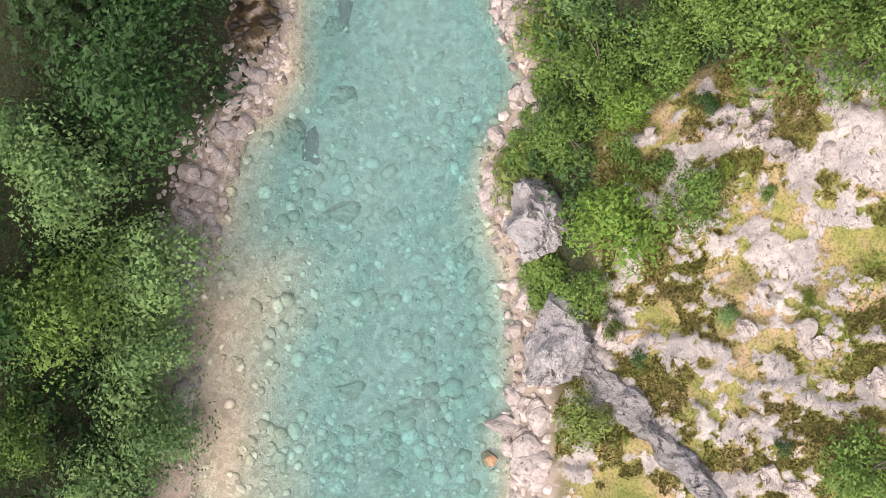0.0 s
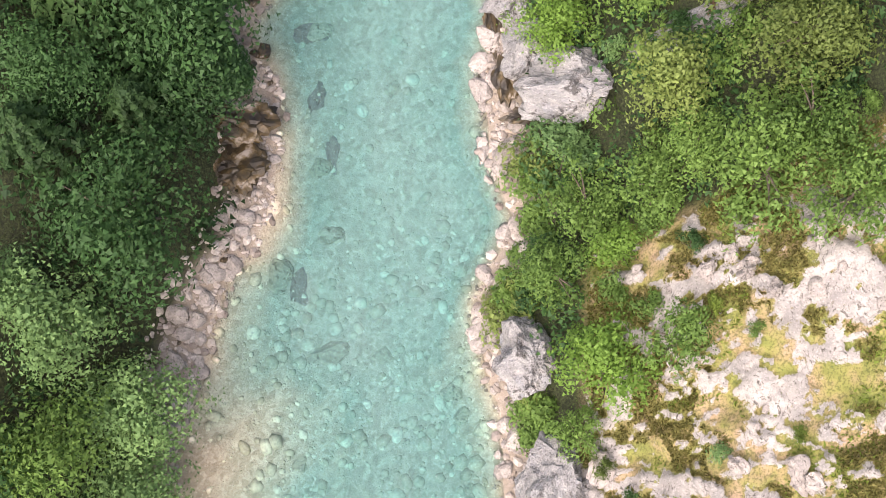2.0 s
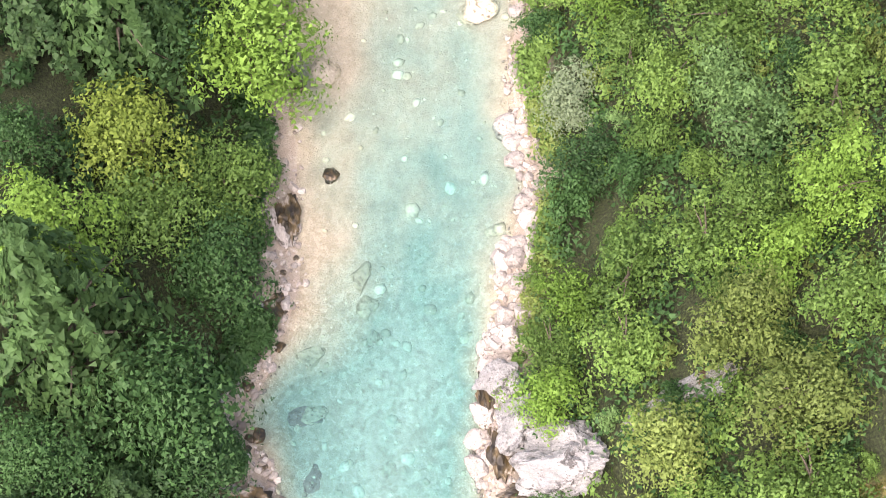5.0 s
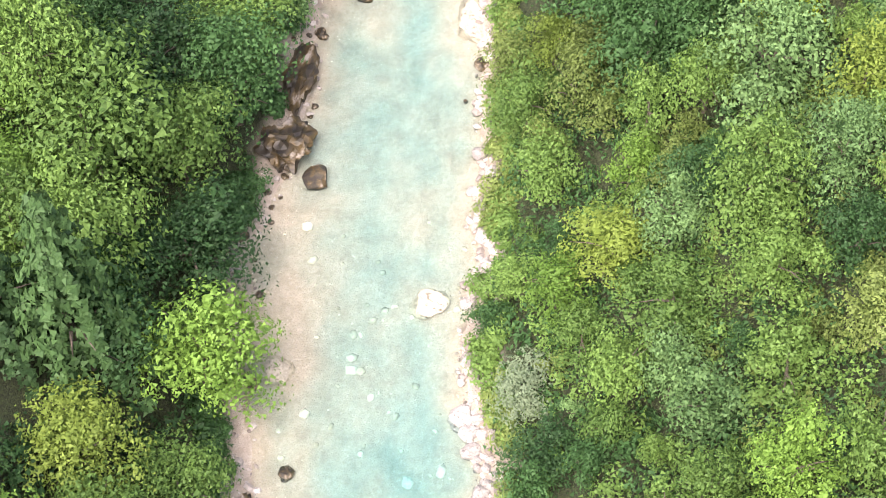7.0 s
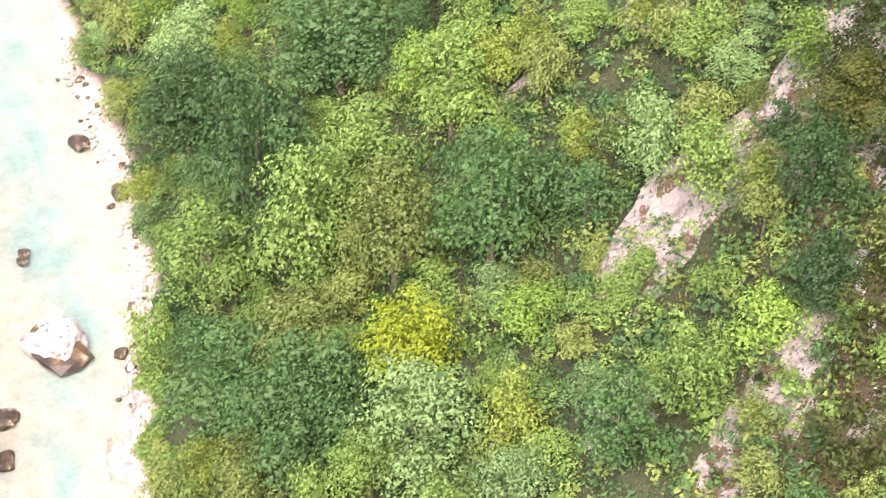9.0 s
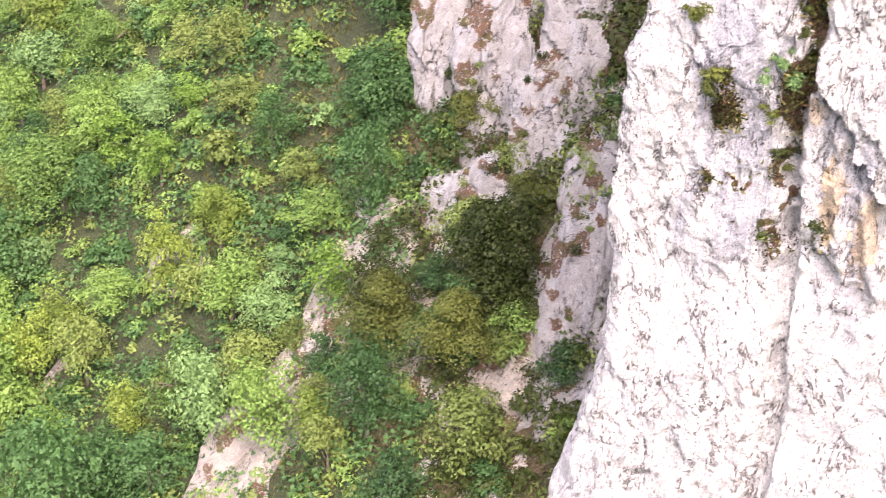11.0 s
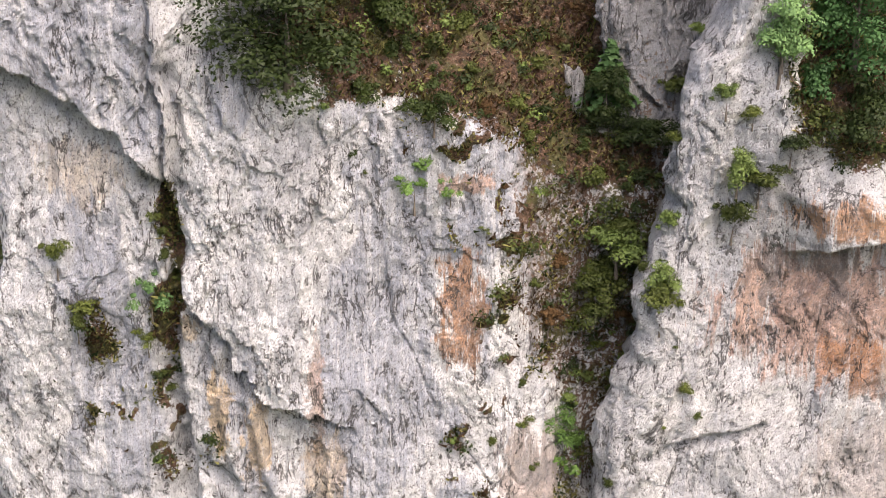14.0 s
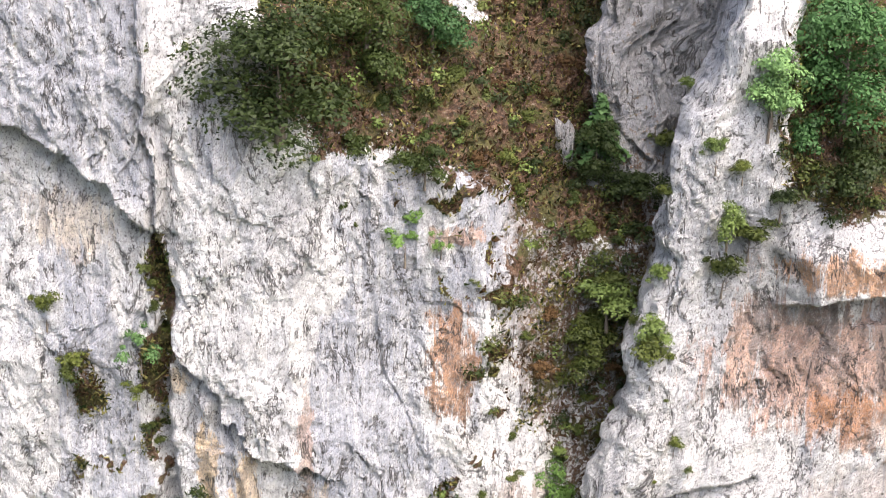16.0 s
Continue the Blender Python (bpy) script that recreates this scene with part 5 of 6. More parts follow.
def build_sunken_slabs():
    """Dark slabs that lie under shallow water near the banks."""
    rng = np.random.default_rng(6)
    for k, (x, y, sx, sy) in enumerate(((-9.0, 18.0, 1.0, 1.7), (-8.2, 30.2, 1.1, 2.2), (-8.4, 35.2, 1.6, 1.2), (-6.9, 26.6, 0.8, 1.5))):
        base = float(ground(x, y, False))
        place_rock(SLABS[k % 3], "sunken_slab", x, y, sx, sy, min(0.4, -base * 0.9 + 0.12), rng.uniform(-30, 30), "dark slab lying under shallow water", "rock", "slabs on the river bed", base)


build_sunken_slabs()


def build_slope_rocks():
    """Loose and rooted limestone slabs on the open slope."""
    rng = np.random.default_rng(15)
    for _ in range(110):
        x, y = rng.uniform(9, 28), rng.uniform(-8, 21)
        if open_slope(x, y) < 0.6 or rock_mask(x, y) < 0.4:
            continue
        r = 0.3 * (1.5 / 0.3) ** (rng.random() ** 1.6)
        z = float(ground(x, y))
        mesh = CRAGS[int(rng.integers(0, 5))] if r > 0.8 else STONES[int(rng.integers(0, 8))]
        ob = place_rock(mesh, "slope_rock", x, y, r, r * rng.uniform(0.5, 0.9), 0.5 * r, rng.uniform(0, 360), "weathered pale limestone slab on the grassy slope", "rock", "slabs on the open slope", z)
        ob.matrix_world = ob.matrix_world @ pose(0, 0, 0, rng.uniform(-15, 15), -30, 0)


build_slope_rocks()


def build_slope_ridge():
    """A long ledge of bare rock at the foot of the open slope: a broken face towards the river, a gentle back."""
    line_x, line_y = (8.4, 9.0, 10.6, 12.6, 15.6, 18.5), (5.0, 3.0, 1.2, -1.2, -4.6, -8.0)
    along = np.linspace(0, 5, 150)
    across = np.linspace(-1.0, 1.6, 46)
    k, v = np.meshgrid(along, across, indexing="ij")
    cx, cy = np.interp(k, range(6), line_x), np.interp(k, range(6), line_y)
    x = cx + 0.82 * v + 0.35 * fbm(k * 2.0, v, 0, 3, 171)
    y = cy + 0.57 * v + 0.35 * fbm(k * 2.0, v + 7, 0, 3, 172)
    lip = smooth(-0.75, -0.35, v + 0.25 * fbm(k * 3.0, 0.0, 0, 3, 173)) * smooth(1.6, 0.1, v)
    ends = smooth(0.0, 0.5, k) * smooth(5.0, 4.5, k)
    z = ground(x, y, False) - 0.35 + ends * lip * (1.5 + 0.5 * fbm(k * 1.5, v, 3, 3, 174)) + 0.35 * facets(x + 0.5 * y, y, 1.1, 175, 1.5) * lip + 0.16 * facets(x, y, 0.45, 176)
    ob = new("rock_ridge", mesh_from("rock_ridge", np.stack([x, y, z], -1).reshape(-1, 3).tolist(), grid_faces(*x.shape), GREY_STONE))
    tagged(ob, "long broken grey limestone ledge across the grassy slope", "rock")


build_slope_ridge()


def bank_run(rng, side, y0, y1, count, inner, outer, sizes):
    """Places for stones along a bank: how far up the bank, and how big."""
    y = rng.uniform(y0, y1, count)
    d = rng.uniform(inner, outer, count)
    x = bank_left(y) - d if side == "left" else bank_right(y) + d
    r = sizes[0] * (sizes[1] / sizes[0]) ** (rng.random(count) ** 1.7)
    return [(float(a), float(b), float(c)) for a, b, c in zip(x, y, r)]


def build_bank_stones():
    rng = np.random.default_rng(9)
    pale = bank_run(rng, "right", -8, 62, 190, -0.4, 2.2, (0.32, 1.25)) + bank_run(rng, "left", 8, 30, 90, 0.0, 3.4, (0.25, 0.85))
    pale += bank_run(rng, "left", 33, 50, 30, 0.0, 2.2, (0.25, 0.7)) + bank_run(rng, "right", 60, 115, 80, -0.2, 2.0, (0.35, 1.0))
    for x, y, r in pale:
        k = int(rng.integers(0, 8))
        z = max(float(ground(x, y, False)), -0.12) + 0.15 * r
        place_rock(STONES[k], "bank_stone", x, y, r, r * rng.uniform(0.7, 1.1), r, rng.uniform(0, 360), "pale broken limestone cobble on the river bank", "stone", "stones along the river banks", z)
    dark = bank_run(rng, "left", 30, 52, 14, -0.6, 1.6, (0.25, 0.6)) + bank_run(rng, "left", 60, 100, 45, -0.7, 2.0, (0.25, 0.8))
    dark += bank_run(rng, "right", 85, 165, 36, -1.5, 1.5, (0.25, 0.9)) + bank_run(rng, "left", 100, 165, 40, -2.2, 0.8, (0.25, 0.8)) + bank_run(rng, "left", 8, 30, 8, 0.0, 2.5, (0.2, 0.6))
    for x, y, r in dark:
        k = int(rng.integers(0, 4))
        z = max(float(ground(x, y, False)), -0.12) + 0.12 * r
        place_rock(DARK_STONES[k], "wet_stone", x, y, r, r * rng.uniform(0.7, 1.1), r, rng.uniform(0, 360), "dark wet stone at the waterline", "stone", "dark stones along the waterline", z)


build_bank_stones()


def stone_heap(name, places, mat, seed, flat, label, subdivisions=1):
    """Many small stones in one mesh."""
    rng = np.random.default_rng(seed)
    shapes = []
    for k in range(6):
        me = rock_mesh("shape", seed + k, subdivisions, mat, 9, 0.05, flat)
        shapes.append((np.array([v.co for v in me.vertices]), np.array([p.vertices[:] for p in me.polygons])))
        bpy.data.meshes.remove(me)
    verts, faces, count = [], [], 0
    for x, y, z, r in places:
        v, f = shapes[int(rng.integers(0, 6))]
        a = rng.uniform(0, 6.28)
        c, s = math.cos(a), math.sin(a)
        w = v * np.array([r, r * rng.uniform(0.6, 1.0), r])
        verts.append(np.stack([w[:, 0] * c - w[:, 1] * s + x, w[:, 0] * s + w[:, 1] * c + y, w[:, 2] + z], 1))
        faces.append(f + count)
        count += len(v)
    me = mesh_from(name, np.concatenate(verts).tolist(), np.concatenate(faces).tolist(), mat, name == "bed_cobbles")
    return tagged(new(name, me), label, "stones", kind="stuff")


def build_small_stones():
    rng = np.random.default_rng(19)
    spots = bank_run(rng, "right", -9, 40, 1000, -0.6, 2.5, (0.10, 0.42)) + bank_run(rng, "right", 40, 62, 330, -0.5, 1.9, (0.10, 0.42)) + bank_run(rng, "left", 7, 31, 800, -0.4, 3.8, (0.10, 0.40))
    spots += bank_run(rng, "left", 31, 52, 350, -0.4, 2.6, (0.1, 0.4)) + bank_run(rng, "right", 62, 170, 800, -0.5, 2.2, (0.14, 0.5)) + bank_run(rng, "left", -9, 7, 120, -0.4, 1.0, (0.1, 0.35))
    spots += bank_run(rng, "left", 52, 170, 450, -0.5, 2.2, (0.14, 0.45))
    x, y, r = np.array(spots).T
    z = ground(x, y, False)
    stone_heap("bank_cobbles", zip(x, y, np.maximum(z, -0.15) + 0.2 * r, r), COBBLE, 700, 0.7, "heaped pale limestone cobbles along both river banks")
    y = -10 + 85 * rng.random(4600) ** 1.5
    across = rng.random(4600)
    left, right = bank_left(y), bank_right(y)
    x = left + (right - left) * across
    r = 0.11 * (0.75 / 0.11) ** (rng.random(4600) ** 2.0) * np.where(fbm(x * 0.2, y * 0.2, 0, 3, 91) > -0.1, 1.0, 0.55)
    z = ground(x, y, False)
    keep = (z < -0.1) & (rng.random(4600) < 0.15 + 0.85 * smooth(36, 10, y))
    stone_heap("bed_cobbles", zip(x[keep], y[keep], z[keep] + 0.05 * r[keep], r[keep]), BED_STONE, 740, 0.42, "rounded pale cobbles on the river bed under clear water")


COBBLE, BED_STONE = heap_material("cobbles", ((0.17, 0.145, 0.13), (0.36, 0.325, 0.30), (0.54, 0.505, 0.475))), heap_material("bed_cobbles", ((0.50, 0.45, 0.35), (0.68, 0.63, 0.51), (0.90, 0.87, 0.74)))
build_small_stones()


# ---- outcrops on the wooded slope: across, along, height, half width, half height, turn ----
OUTCROPS_A = ((72.8, 78.7, 54.1, 2.5, 6.4, -42.8), (82, 76.5, 61.8, 1.8, 4.8, -47), (79.6, 71, 59.8, 2.9, 4.7, -48.3), (72.1, 65.2, 54.8, 4.3, 5.4, -47.9), (69.6, 60.1, 51.3, 2.3, 2.9, -49.2), (68.1, 66.8, 50, 2.3, 2.1, -45.5), (64.4, 56.1, 47.6, 2.9, 4.9, -49), (65.6, 67.3, 48.4, 1.9, 1.7, -44.3), (80.8, 76.9, 62.2, 3, 7.4, -46.4), (73.3, 72.4, 54, 3.7, 6.5, -45.4), (49.6, 71.9, 35.7, 2.7, 6.4, -34.6), (61, 73.4, 44.1, 2.4, 4, -39.8), (58.3, 65.2, 43.2, 1.9, 3.5, -41.8), (60.4, 58.3, 44.1, 1.5, 3, -46), (57.2, 91.8, 38.1, 1.8, 2, -31.9), (48.2, 57.9, 34.9, 1.1, 2.8, -39.8),)
OUTCROPS_B = ((46.8, 70.3, 32.3, 2.9, 2.9, -33.7), (48, 57.2, 34.6, 1, 2.9, -40), (42, 53.6, 31, 1.7, 4.6, -38.1), (38.6, 61.4, 27.2, 1.7, 2.4, -32.2), (46.1, 49.4, 33.4, 0.8, 2.4, -43), (57.1, 91, 37.8, 1.6, 1.5, -32.1), (49.4, 97.4, 29.7, 1.2, 3, -26.9), (57, 92.4, 37.9, 1.6, 2.1, -31.7), (58.8, 67.1, 42.9, 1.1, 2, -41.2), (61.4, 55.4, 44.4, 2.5, 2.9, -47.9), (66.8, 59.3, 48.5, 1.9, 3.3, -48.4), (66.7, 70.2, 48.2, 2.4, 1.7, -43.6), (48.3, 57.7, 34.9, 0.9, 2.8, -39.9), (15, 31.4, 10.1, 1, 2.8, -25.5),)

LEDGE_ROCKS = ((68.4, 31.9, 80.5, 1.1, 0.8, -65), (70.1, 25.1, 80.4, 0.7, 1.1, -70), (68.0, 21.2, 79.9, 0.6, 1.1, -73), (70.2, 31.1, 81.6, 0.9, 0.9, -66),)


def outcrop_mesh(seed, w, h, lean, rim, mat):
    """Bare rock that breaks out of the slope in steps and plates, its ragged rim running back into the ground."""
    a, b = np.meshgrid(np.linspace(-1.2, 1.2, 54), np.linspace(-1.2, 1.2, 54))
    u, v = a * w, b * h
    body = 1 - np.abs(a) ** 2.2 - np.abs(b) ** 2.2 + 0.75 * fbm(u * 0.35, v * 0.28, 0, 3, seed, 0.5)
    out = np.where(body > 0, 0.8 * np.sqrt(np.abs(body)), rim * body)
    out = out + 0.34 * facets(u, v, 2.4, seed + 1, 1.5) + 0.14 * facets(u, v, 0.9, seed + 2, 1.2) + 0.6 * craggy(u, v, seed + 6) - 0.3 * (1 - smooth(0, 0.12, np.abs(fbm(u * 0.3, v * 0.12, 0, 3, seed + 3))))
    verts = np.stack([u, lean * v - out, v], -1).reshape(-1, 3)
    faces = np.array(grid_faces(*a.shape))
    solid = body > -0.3
    solid = solid[:-1, :-1] & solid[1:, :-1] & solid[:-1, 1:] & solid[1:, 1:]
    joined = np.zeros(solid.shape, bool)
    joined[25:28, 25:28] = True
    for _ in range(140):
        grown = joined.copy()
        grown[1:] |= joined[:-1]
        grown[:-1] |= joined[1:]
        grown[:, 1:] |= joined[:, :-1]
        grown[:, :-1] |= joined[:, 1:]
        joined = grown & (solid | joined)
    faces = faces[joined.ravel()]
    used, faces = np.unique(faces, return_inverse=True)
    faces, verts = faces.reshape(-1, 4), verts[used]
    me = mesh_from("outcrop", verts.tolist(), faces.tolist(), mat)
    float_attribute(me, "earth", (0.6 * smooth(0.12, 0.42, fbm(u * 0.5, v * 0.8, 2, 3, seed + 4) - 0.14)).ravel()[used])
    return me


def build_outcrops():
    grey_face, tan_face = cliff_material("slope_limestone", (), 0.44), cliff_material("tan_slope_limestone", ((0, 0, 9, 9, 0.5, (0.32, 0.25, 0.16)),), 0.55)
    for k, (x, y, z, w, h, turn) in enumerate([*OUTCROPS_A, *OUTCROPS_B]):
        if k < 10:
            ob = new("rock_outcrop", outcrop_mesh(640 + 7 * k, w * 0.9, h * 0.9, 0.6, 2.2, grey_face))
            ob.matrix_world = pose(x, y, z, 0, 0, turn)
        else:
            ob = new("rock_outcrop", outcrop_mesh(640 + 7 * k, w * 1.5, h * 0.95, 1.15, 2.0, tan_face if k < 25 else grey_face))
            ob.matrix_world = pose(x, y, float(ground(x, y, False)) + 0.1, 0, 0, -80)
        tagged(ob, "pale limestone outcrop standing out of the shrubby slope", "rock", "outcrops on the gorge slope")
    meshes = [rock_mesh("pinnacle", 640 + k, 4, GREY_STONE, 26, 0.12, 1.0, 0.62, 0.22) for k in range(3)]
    for k, (x, y, z, w, h, turn) in enumerate(LEDGE_ROCKS):
        ob = new("rock_pinnacle", meshes[k % 3])
        ob.matrix_world = pose(x, y, z, 0, 0, turn) @ Matrix.Diagonal((w * 1.1, w * 0.9, h * 1.2, 1))
        tagged(ob, "grey limestone pinnacle on the brown ledge above the cliff", "rock", "pinnacles above the cliff")


build_outcrops()


def build_driftwood():
    """A bleached branch with two stubs, washed up on the cobbles."""
    verts, faces = [], []
    limb_tube(verts, faces, [(0, 0, 0), (0.9, -0.5, 0.35), (2.0, -1.0, 0.95), (2.9, -1.75, 1.7)], [0.10, 0.085, 0.06, 0.02], 6)
    limb_tube(verts, faces, [(0.9, -0.5, 0.35), (1.3, -0.1, 0.75), (1.5, 0.5, 0.9)], [0.05, 0.035, 0.012], 5)
    limb_tube(verts, faces, [(1.6, -0.8, 0.7), (2.0, -1.5, 0.95), (2.1, -2.0, 1.0)], [0.045, 0.03, 0.01], 5)
    ob = new("driftwood", mesh_from("driftwood", verts, faces, DRIFT, True))
    ob.matrix_world = pose(4.8, 27.9, 0.75)
    tagged(ob, "bleached bare driftwood branch lying on the bank cobbles", "driftwood")


DRIFT = heap_material("driftwood", ((0.30, 0.25, 0.20), (0.36, 0.30, 0.24), (0.42, 0.36, 0.30)))
build_driftwood()


# ---- plants rooted in the rock walls: across, along, height, radius, look ----
WALL_PLANTS_A = ((55.3, 30.4, 84.1, 2.63, 'D'), (59.3, 28.7, 84.7, 2.07, 'D'), (61.1, 26.8, 84.9, 1.63, 'D'), (58.8, 25.4, 81.4, 0.91, 'D'), (57.8, 27, 82, 0.72, 'D'), (58.6, 25.3, 78.2, 0.88, 'b'), (59.3, 23.9, 77.8, 0.59, 'b'), (68, 19.5, 80.9, 0.9, 'c'), (67.5, 19.3, 79.6, 1.21, 'D'), (68.3, 17.5, 79, 1.49, 'D'), (66.3, 20.6, 78, 0.79, 'D'), (66.1, 18, 75, 1.21, 'o'), (66, 18.7, 72, 1.47, 'o'), (62.6, 15.1, 72.9, 1.06, 'o'), (64.2, 11.1, 84.5, 1.4, 's'), (68, 8.8, 84.3, 2.18, 'm'), (66.2, 8, 81.1, 1.9, 'D'), (65.8, 9.8, 82.3, 1.12, 'm'), (64, 11.5, 78.8, 1.14, 'o'),)
WALL_PLANTS_B = ((63.9, 12.5, 76.8, 0.9, 'o'), (69, 16.7, 80.8, 0.85, 'o'), (63.2, 13, 82.2, 0.68, 'y'), (63.4, 15, 76.1, 0.7, 'y'), (61.6, 24, 82.5, 0.54, 'd'), (52, 39.4, 74.9, 0.68, 'd'), (52.5, 38.6, 72.4, 0.61, 'o'), (52.3, 38.8, 71.6, 0.56, 'o'), (53.7, 35.8, 73, 0.76, 's'), (53.7, 36.1, 70.7, 0.56, 'o'), (54.1, 35.2, 74.6, 0.4, 'o'), (54.2, 35.3, 75.6, 0.35, 'o'), (54.2, 35.9, 68.9, 0.47, 'o'), (54.6, 35.7, 67.9, 0.37, 'o'), (53.8, 36.8, 67.4, 0.29, 'o'), (64.2, 19.6, 63.4, 1.1, 'b'), (64.2, 20, 66.2, 0.71, 'y'), (61.5, 21.2, 65.9, 0.53, 'o'), (63.4, 20.6, 70.6, 0.74, 'R'),)
WALL_PLANTS_C = ((62.5, 21.1, 72.7, 0.62, 'o'), (64.4, 20.6, 73.1, 0.74, 'R'), (62.9, 13.9, 68.3, 0.47, 'o'), (62.6, 14.3, 70.5, 0.25, 'o'), (63, 13.2, 67, 0.26, 'o'), (61.8, 16.8, 63.2, 0.37, 'o'), (62.3, 14.6, 66.4, 0.21, 'o'), (65.1, 23.8, 83.6, 0.67, 'R'), (66.8, 22.8, 81.7, 0.63, 'o'), (63.6, 22.7, 80.7, 0.76, 'o'), (61.3, 23, 80.8, 0.64, 'R'), (69.2, 22.5, 82, 0.65, 'R'), (70.9, 22.2, 83, 0.82, 'R'), (61, 25.5, 83.4, 0.74, 'o'), (59.5, 26.7, 83.4, 0.73, 'D'), (62.7, 24.6, 84.1, 0.6, 'd'), (60.4, 24.7, 82.1, 0.54, 'D'), (65.8, 21.9, 79.6, 0.68, 'D'), (63.5, 21.9, 78.9, 0.56, 'o'),)
WALL_PLANTS_D = ((57, 28.9, 82.8, 0.96, 'D'), (58.1, 28.4, 83.3, 0.96, 'D'), (54.3, 33.3, 86.4, 0.47, 'o'), (53.1, 34.4, 86.4, 0.33, 'o'), (69.5, 15.6, 83.3, 0.58, 'y'), (63.5, 15, 80, 0.59, 'o'), (63.5, 11.9, 81.5, 0.58, 'o'), (64.1, 10.3, 80.3, 0.83, 'D'), (57, 27.5, 79.3, 0.24, 'D'), (57.3, 27.1, 78.5, 0.19, 'o'), (60.1, 22.5, 75.7, 0.3, 'o'), (61.2, 22.1, 77.5, 0.35, 'R'), (67, 17.9, 77, 0.79, 'D'), (65.9, 19.2, 76.6, 0.68, 'o'), (64, 16.1, 73.6, 0.67, 'o'), (66.3, 17.7, 70.2, 0.7, 'R'), (65.9, 18.9, 68.4, 0.54, 'o'), (61.7, 21.2, 67.8, 0.37, 'o'), (60.9, 22.3, 64.8, 0.32, 'o'),)
WALL_PLANTS_E = ((61.9, 20.7, 63.3, 0.38, 'o'),)


def build_wall_plants():
    rng = np.random.default_rng(77)
    for x, y, z, r, k in [*WALL_PLANTS_A, *WALL_PLANTS_B, *WALL_PLANTS_C, *WALL_PLANTS_D, *WALL_PLANTS_E]:
        k = {"o": "O", "y": "o", "b": "m", "m": "d", "d": "O"}.get(k, k)
        away = math.hypot(x, y)
        if r > 1.5:
            continue
        pull = 0.2 * r / away
        factor = 2.6 if k == "c" else 1.8
        tree(x - x * pull, y - y * pull, 1.45 * r, k, factor, "plants on the cliffs", "rooted in a cliff ledge", rng, z - 0.40 * factor * 1.45 * r, True)


# full-crowned trees on the ledges: across, along, height of the crown's middle, radius, look
CLIFF_TREES = (
    (55.1, 29.4, 85.6, 3.3, "D"), (59.6, 27.6, 86.6, 2.2, "D"), (62.2, 25.6, 86.8, 1.7, "d"), (63.9, 11.0, 84.9, 1.8, "s"), (66.5, 8.4, 85.6, 2.9, "d"), (65.4, 7.8, 80.8, 2.1, "D"),
    (65.0, 17.9, 74.2, 1.6, "o"), (64.0, 18.6, 71.6, 1.2, "O"), (63.6, 19.9, 64.6, 1.1, "m"), (66.9, 19.3, 80.6, 1.2, "D"), (67.2, 18.0, 78.6, 1.3, "D"), (58.6, 24.4, 81.3, 0.95, "D"), (63.2, 12.3, 79.0, 1.1, "o"), (62.6, 14.9, 73.6, 1.0, "o"),
)


def build_cliff_trees():
    rng = np.random.default_rng(79)
    for x, y, z, r, k in CLIFF_TREES:
        tree(x, y, r, k, 2.5, "trees on the cliffs", "rooted in a cliff ledge", rng, z - 0.75 * r, False, True)


build_cliff_trees()


def wall_points(wall, least):
    """Places in the world where soil lies on a wall."""
    me = wall.data
    co, earth = np.zeros(len(me.vertices) * 3), np.zeros(len(me.vertices))
    me.vertices.foreach_get("co", co)
    me.attributes["earth"].data.foreach_get("value", earth)
    co = co.reshape(-1, 3)
    ok = (earth > least) & (np.abs(co[:, 2] - 30) < 62) & (co[:, 0] > -14)
    spots = co[ok] @ np.array(wall.matrix_world.to_3x3()).T + np.array(wall.matrix_world.translation)
    return spots[(spots[:, 2] > 25) & (spots[:, 2] < 92)]


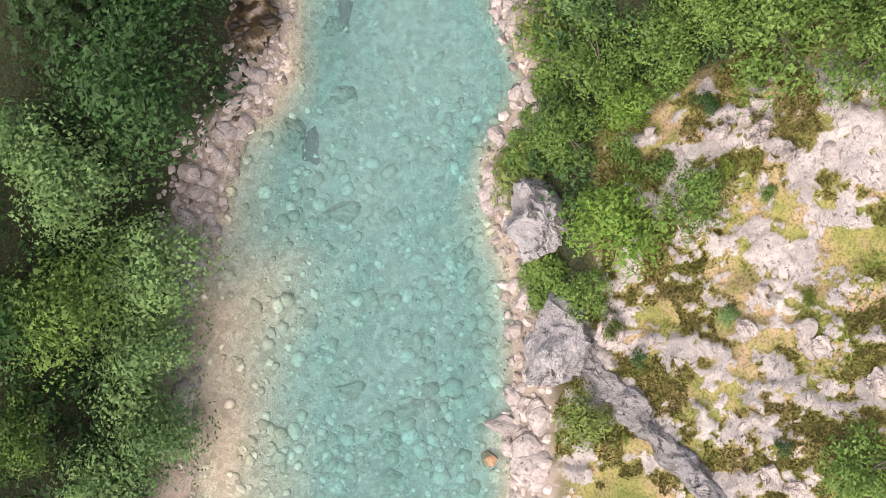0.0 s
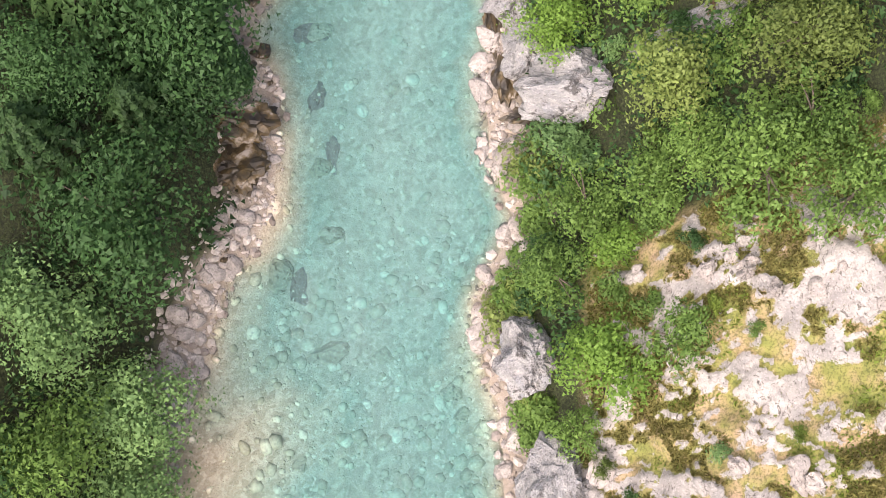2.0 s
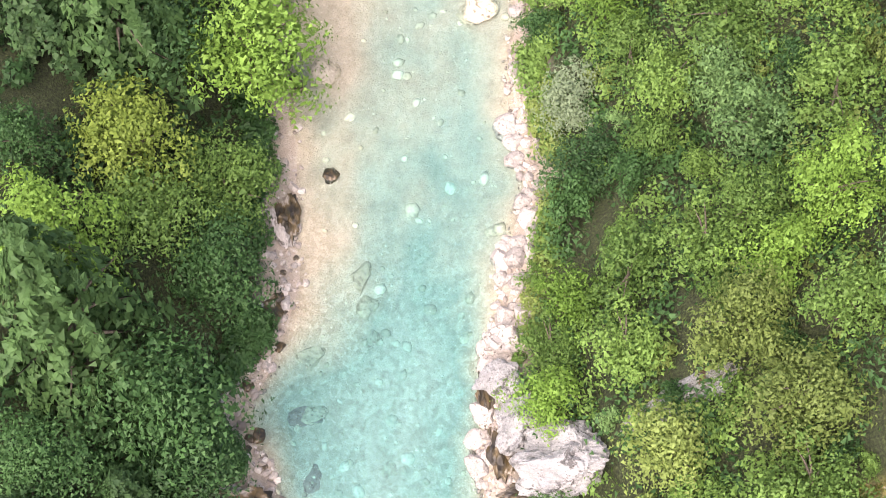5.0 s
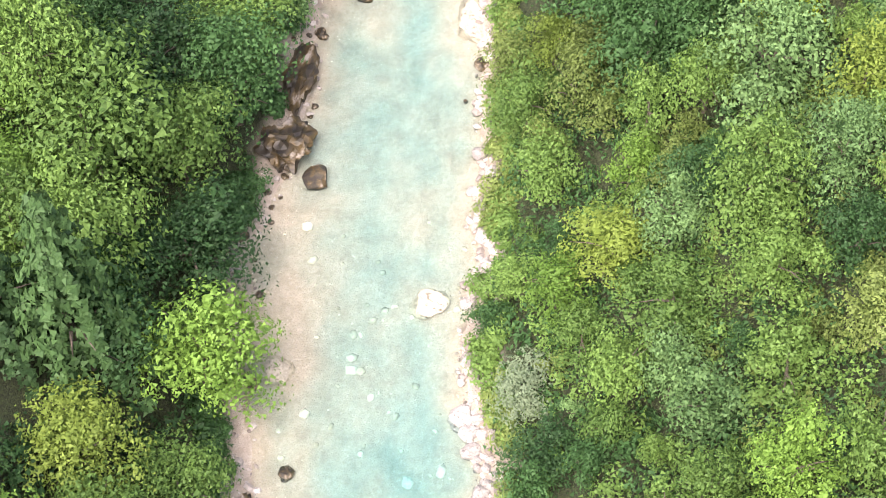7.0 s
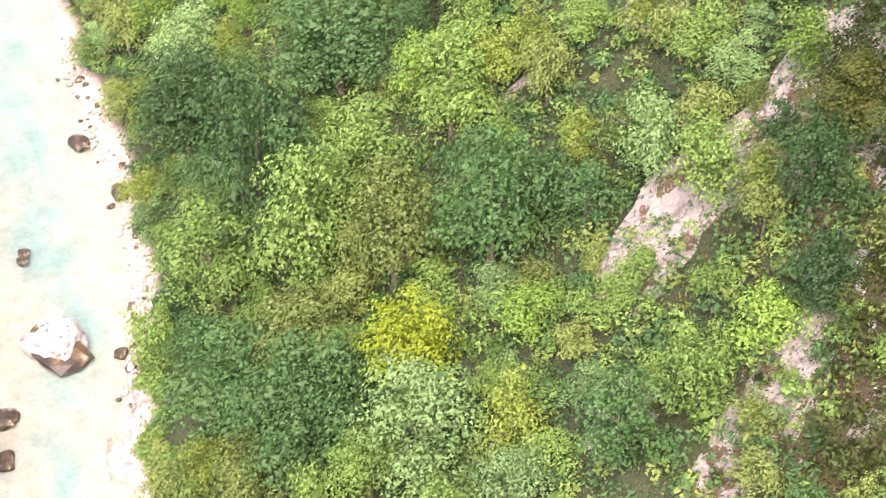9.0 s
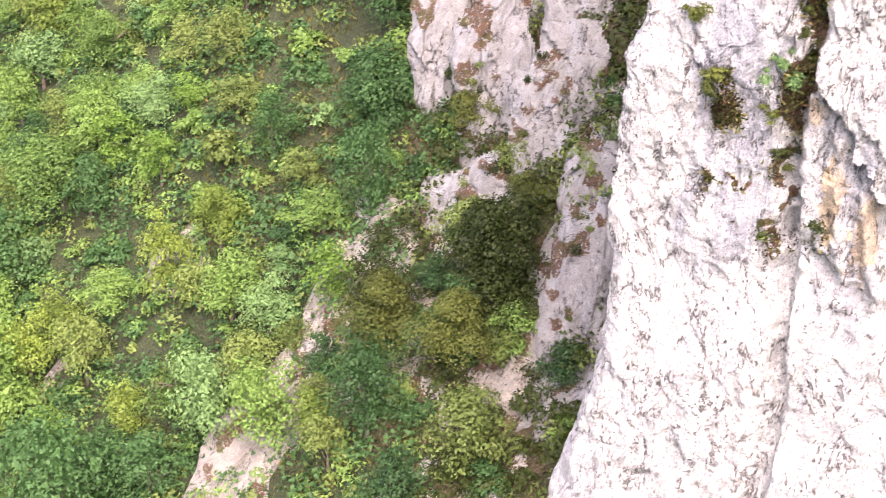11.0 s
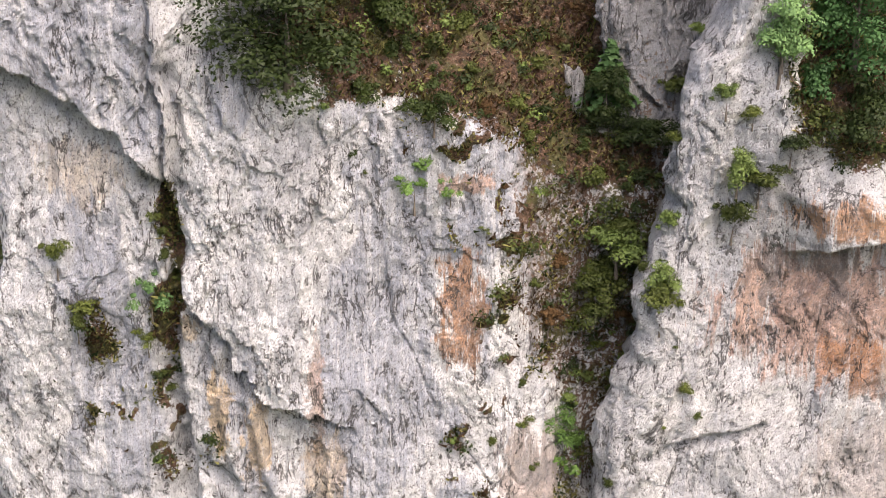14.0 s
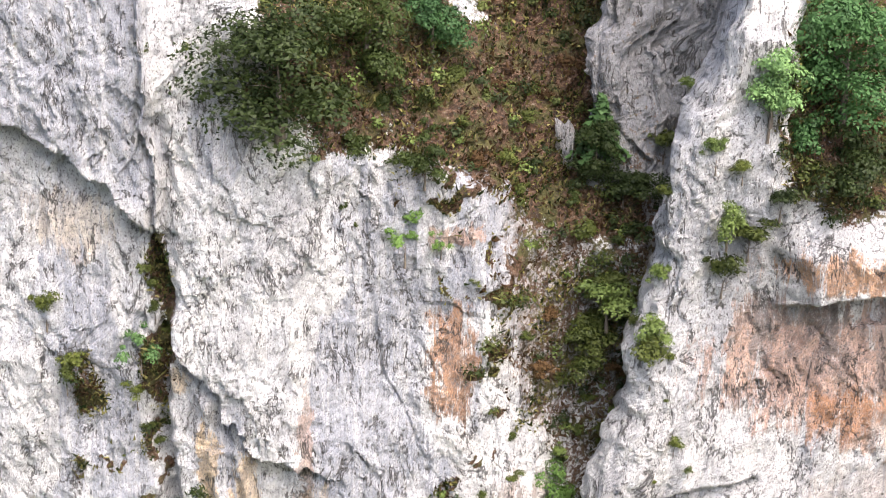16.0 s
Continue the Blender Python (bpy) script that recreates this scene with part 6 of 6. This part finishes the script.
def build_ledge_shrubs():
    rng = np.random.default_rng(88)
    spots = np.concatenate([wall_points(bpy.data.objects[name], 0.45) for name in ("cliff_wall", "cliff_buttress", "cliff_tower")])
    slope = np.concatenate([wall_points(ob, 0.3) for ob in bpy.data.objects if ob.name.startswith("rock_outcrop")])
    spots = np.concatenate([spots[rng.permutation(len(spots))[:3000]], slope[rng.permutation(len(slope))[:1300]]])
    for look_key, count, each, sizes, label in (("D", 220, 120, (0.3, 0.8), "deep green low shrubs crowding the cliff ledges"), ("o", 90, 90, (0.2, 0.6), "olive low shrubs on the cliff ledges"), ("O", 170, 110, (0.25, 0.7), "dark olive low shrubs on the cliff ledges")):
        at = spots[rng.permutation(len(spots))[:count]]
        r = rng.uniform(*sizes, count)
        pick = np.repeat(np.arange(count), each)
        d = rng.normal(0, 1, (len(pick), 3))
        d /= np.linalg.norm(d, axis=1)[:, None]
        d[:, 2] = np.abs(d[:, 2])
        wide = rng.uniform(0.7, 1.5, (count, 3))
        leaves = at[pick] + d * (r[pick] * rng.uniform(0.3, 1.15, len(pick)))[:, None] * wide[pick]
        verts = leaf_blades(leaves, d, 0.11, rng)
        me = mesh_from("ledge_shrubs", verts.tolist(), np.arange(len(verts)).reshape(-1, 3).tolist(), LEAVES[look_key])
        tagged(new("ledge_shrubs", me), label, "shrubs", kind="stuff")


def build_ledge_grass():
    """Tufts of dry grass and dead leaves on the ledges and gullies of the walls."""
    rng = np.random.default_rng(78)
    for name, mat, count, label in (("ledge_grass", DRY_GRASS, 14000, "dry grass tufts hanging from the cliff ledges"), ("ledge_litter", LEAVES["R"], 12000, "russet dead leaves and stalks on the cliff ledges"), ("ledge_herbs", LEAVES["D"], 9000, "deep green herbs on the cliff ledges")):
        chunks = []
        for wall in (bpy.data.objects["cliff_wall"], bpy.data.objects["cliff_buttress"]):
            me = wall.data
            co, earth = np.zeros(len(me.vertices) * 3), np.zeros(len(me.vertices))
            me.vertices.foreach_get("co", co)
            me.attributes["earth"].data.foreach_get("value", earth)
            co = co.reshape(-1, 3)
            patch = fbm(co[:, 0] * 0.6, co[:, 2] * 0.6, 0, 3, len(name)) * 0.5
            ok = np.flatnonzero((earth * rng.random(len(earth)) + patch > 0.42) & (earth > 0.2) & (co[:, 2] > 50) & (co[:, 2] < 92) & (co[:, 0] > -17))
            chunks.append(co[ok] @ np.array(wall.matrix_world.to_3x3()).T + np.array(wall.matrix_world.translation))
        at = np.concatenate(chunks)
        at = at[rng.permutation(len(at))[:count]] + rng.normal(0, 0.08, (min(count, len(at)), 3))
        n = len(at)
        out = -at * np.array([1, 1, 0])
        out /= np.linalg.norm(out, axis=1)[:, None]
        up = out * 0.6 + np.stack([rng.normal(0, 0.4, n), rng.normal(0, 0.4, n), rng.uniform(0.1, 1.0, n)], 1)
        side = np.cross(up, rng.normal(0, 1, (n, 3)))
        side /= np.linalg.norm(side, axis=1)[:, None]
        tall = rng.uniform(0.15, 0.45, n)[:, None]
        verts = np.stack([at - side * 0.07, at + side * 0.07, at + up * tall], 1).reshape(-1, 3)
        me = mesh_from(name, verts.tolist(), np.arange(len(verts)).reshape(-1, 3).tolist(), mat)
        tagged(new(name, me), label, "grass", kind="stuff")


build_wall_plants()
build_ledge_shrubs()
build_ledge_grass()
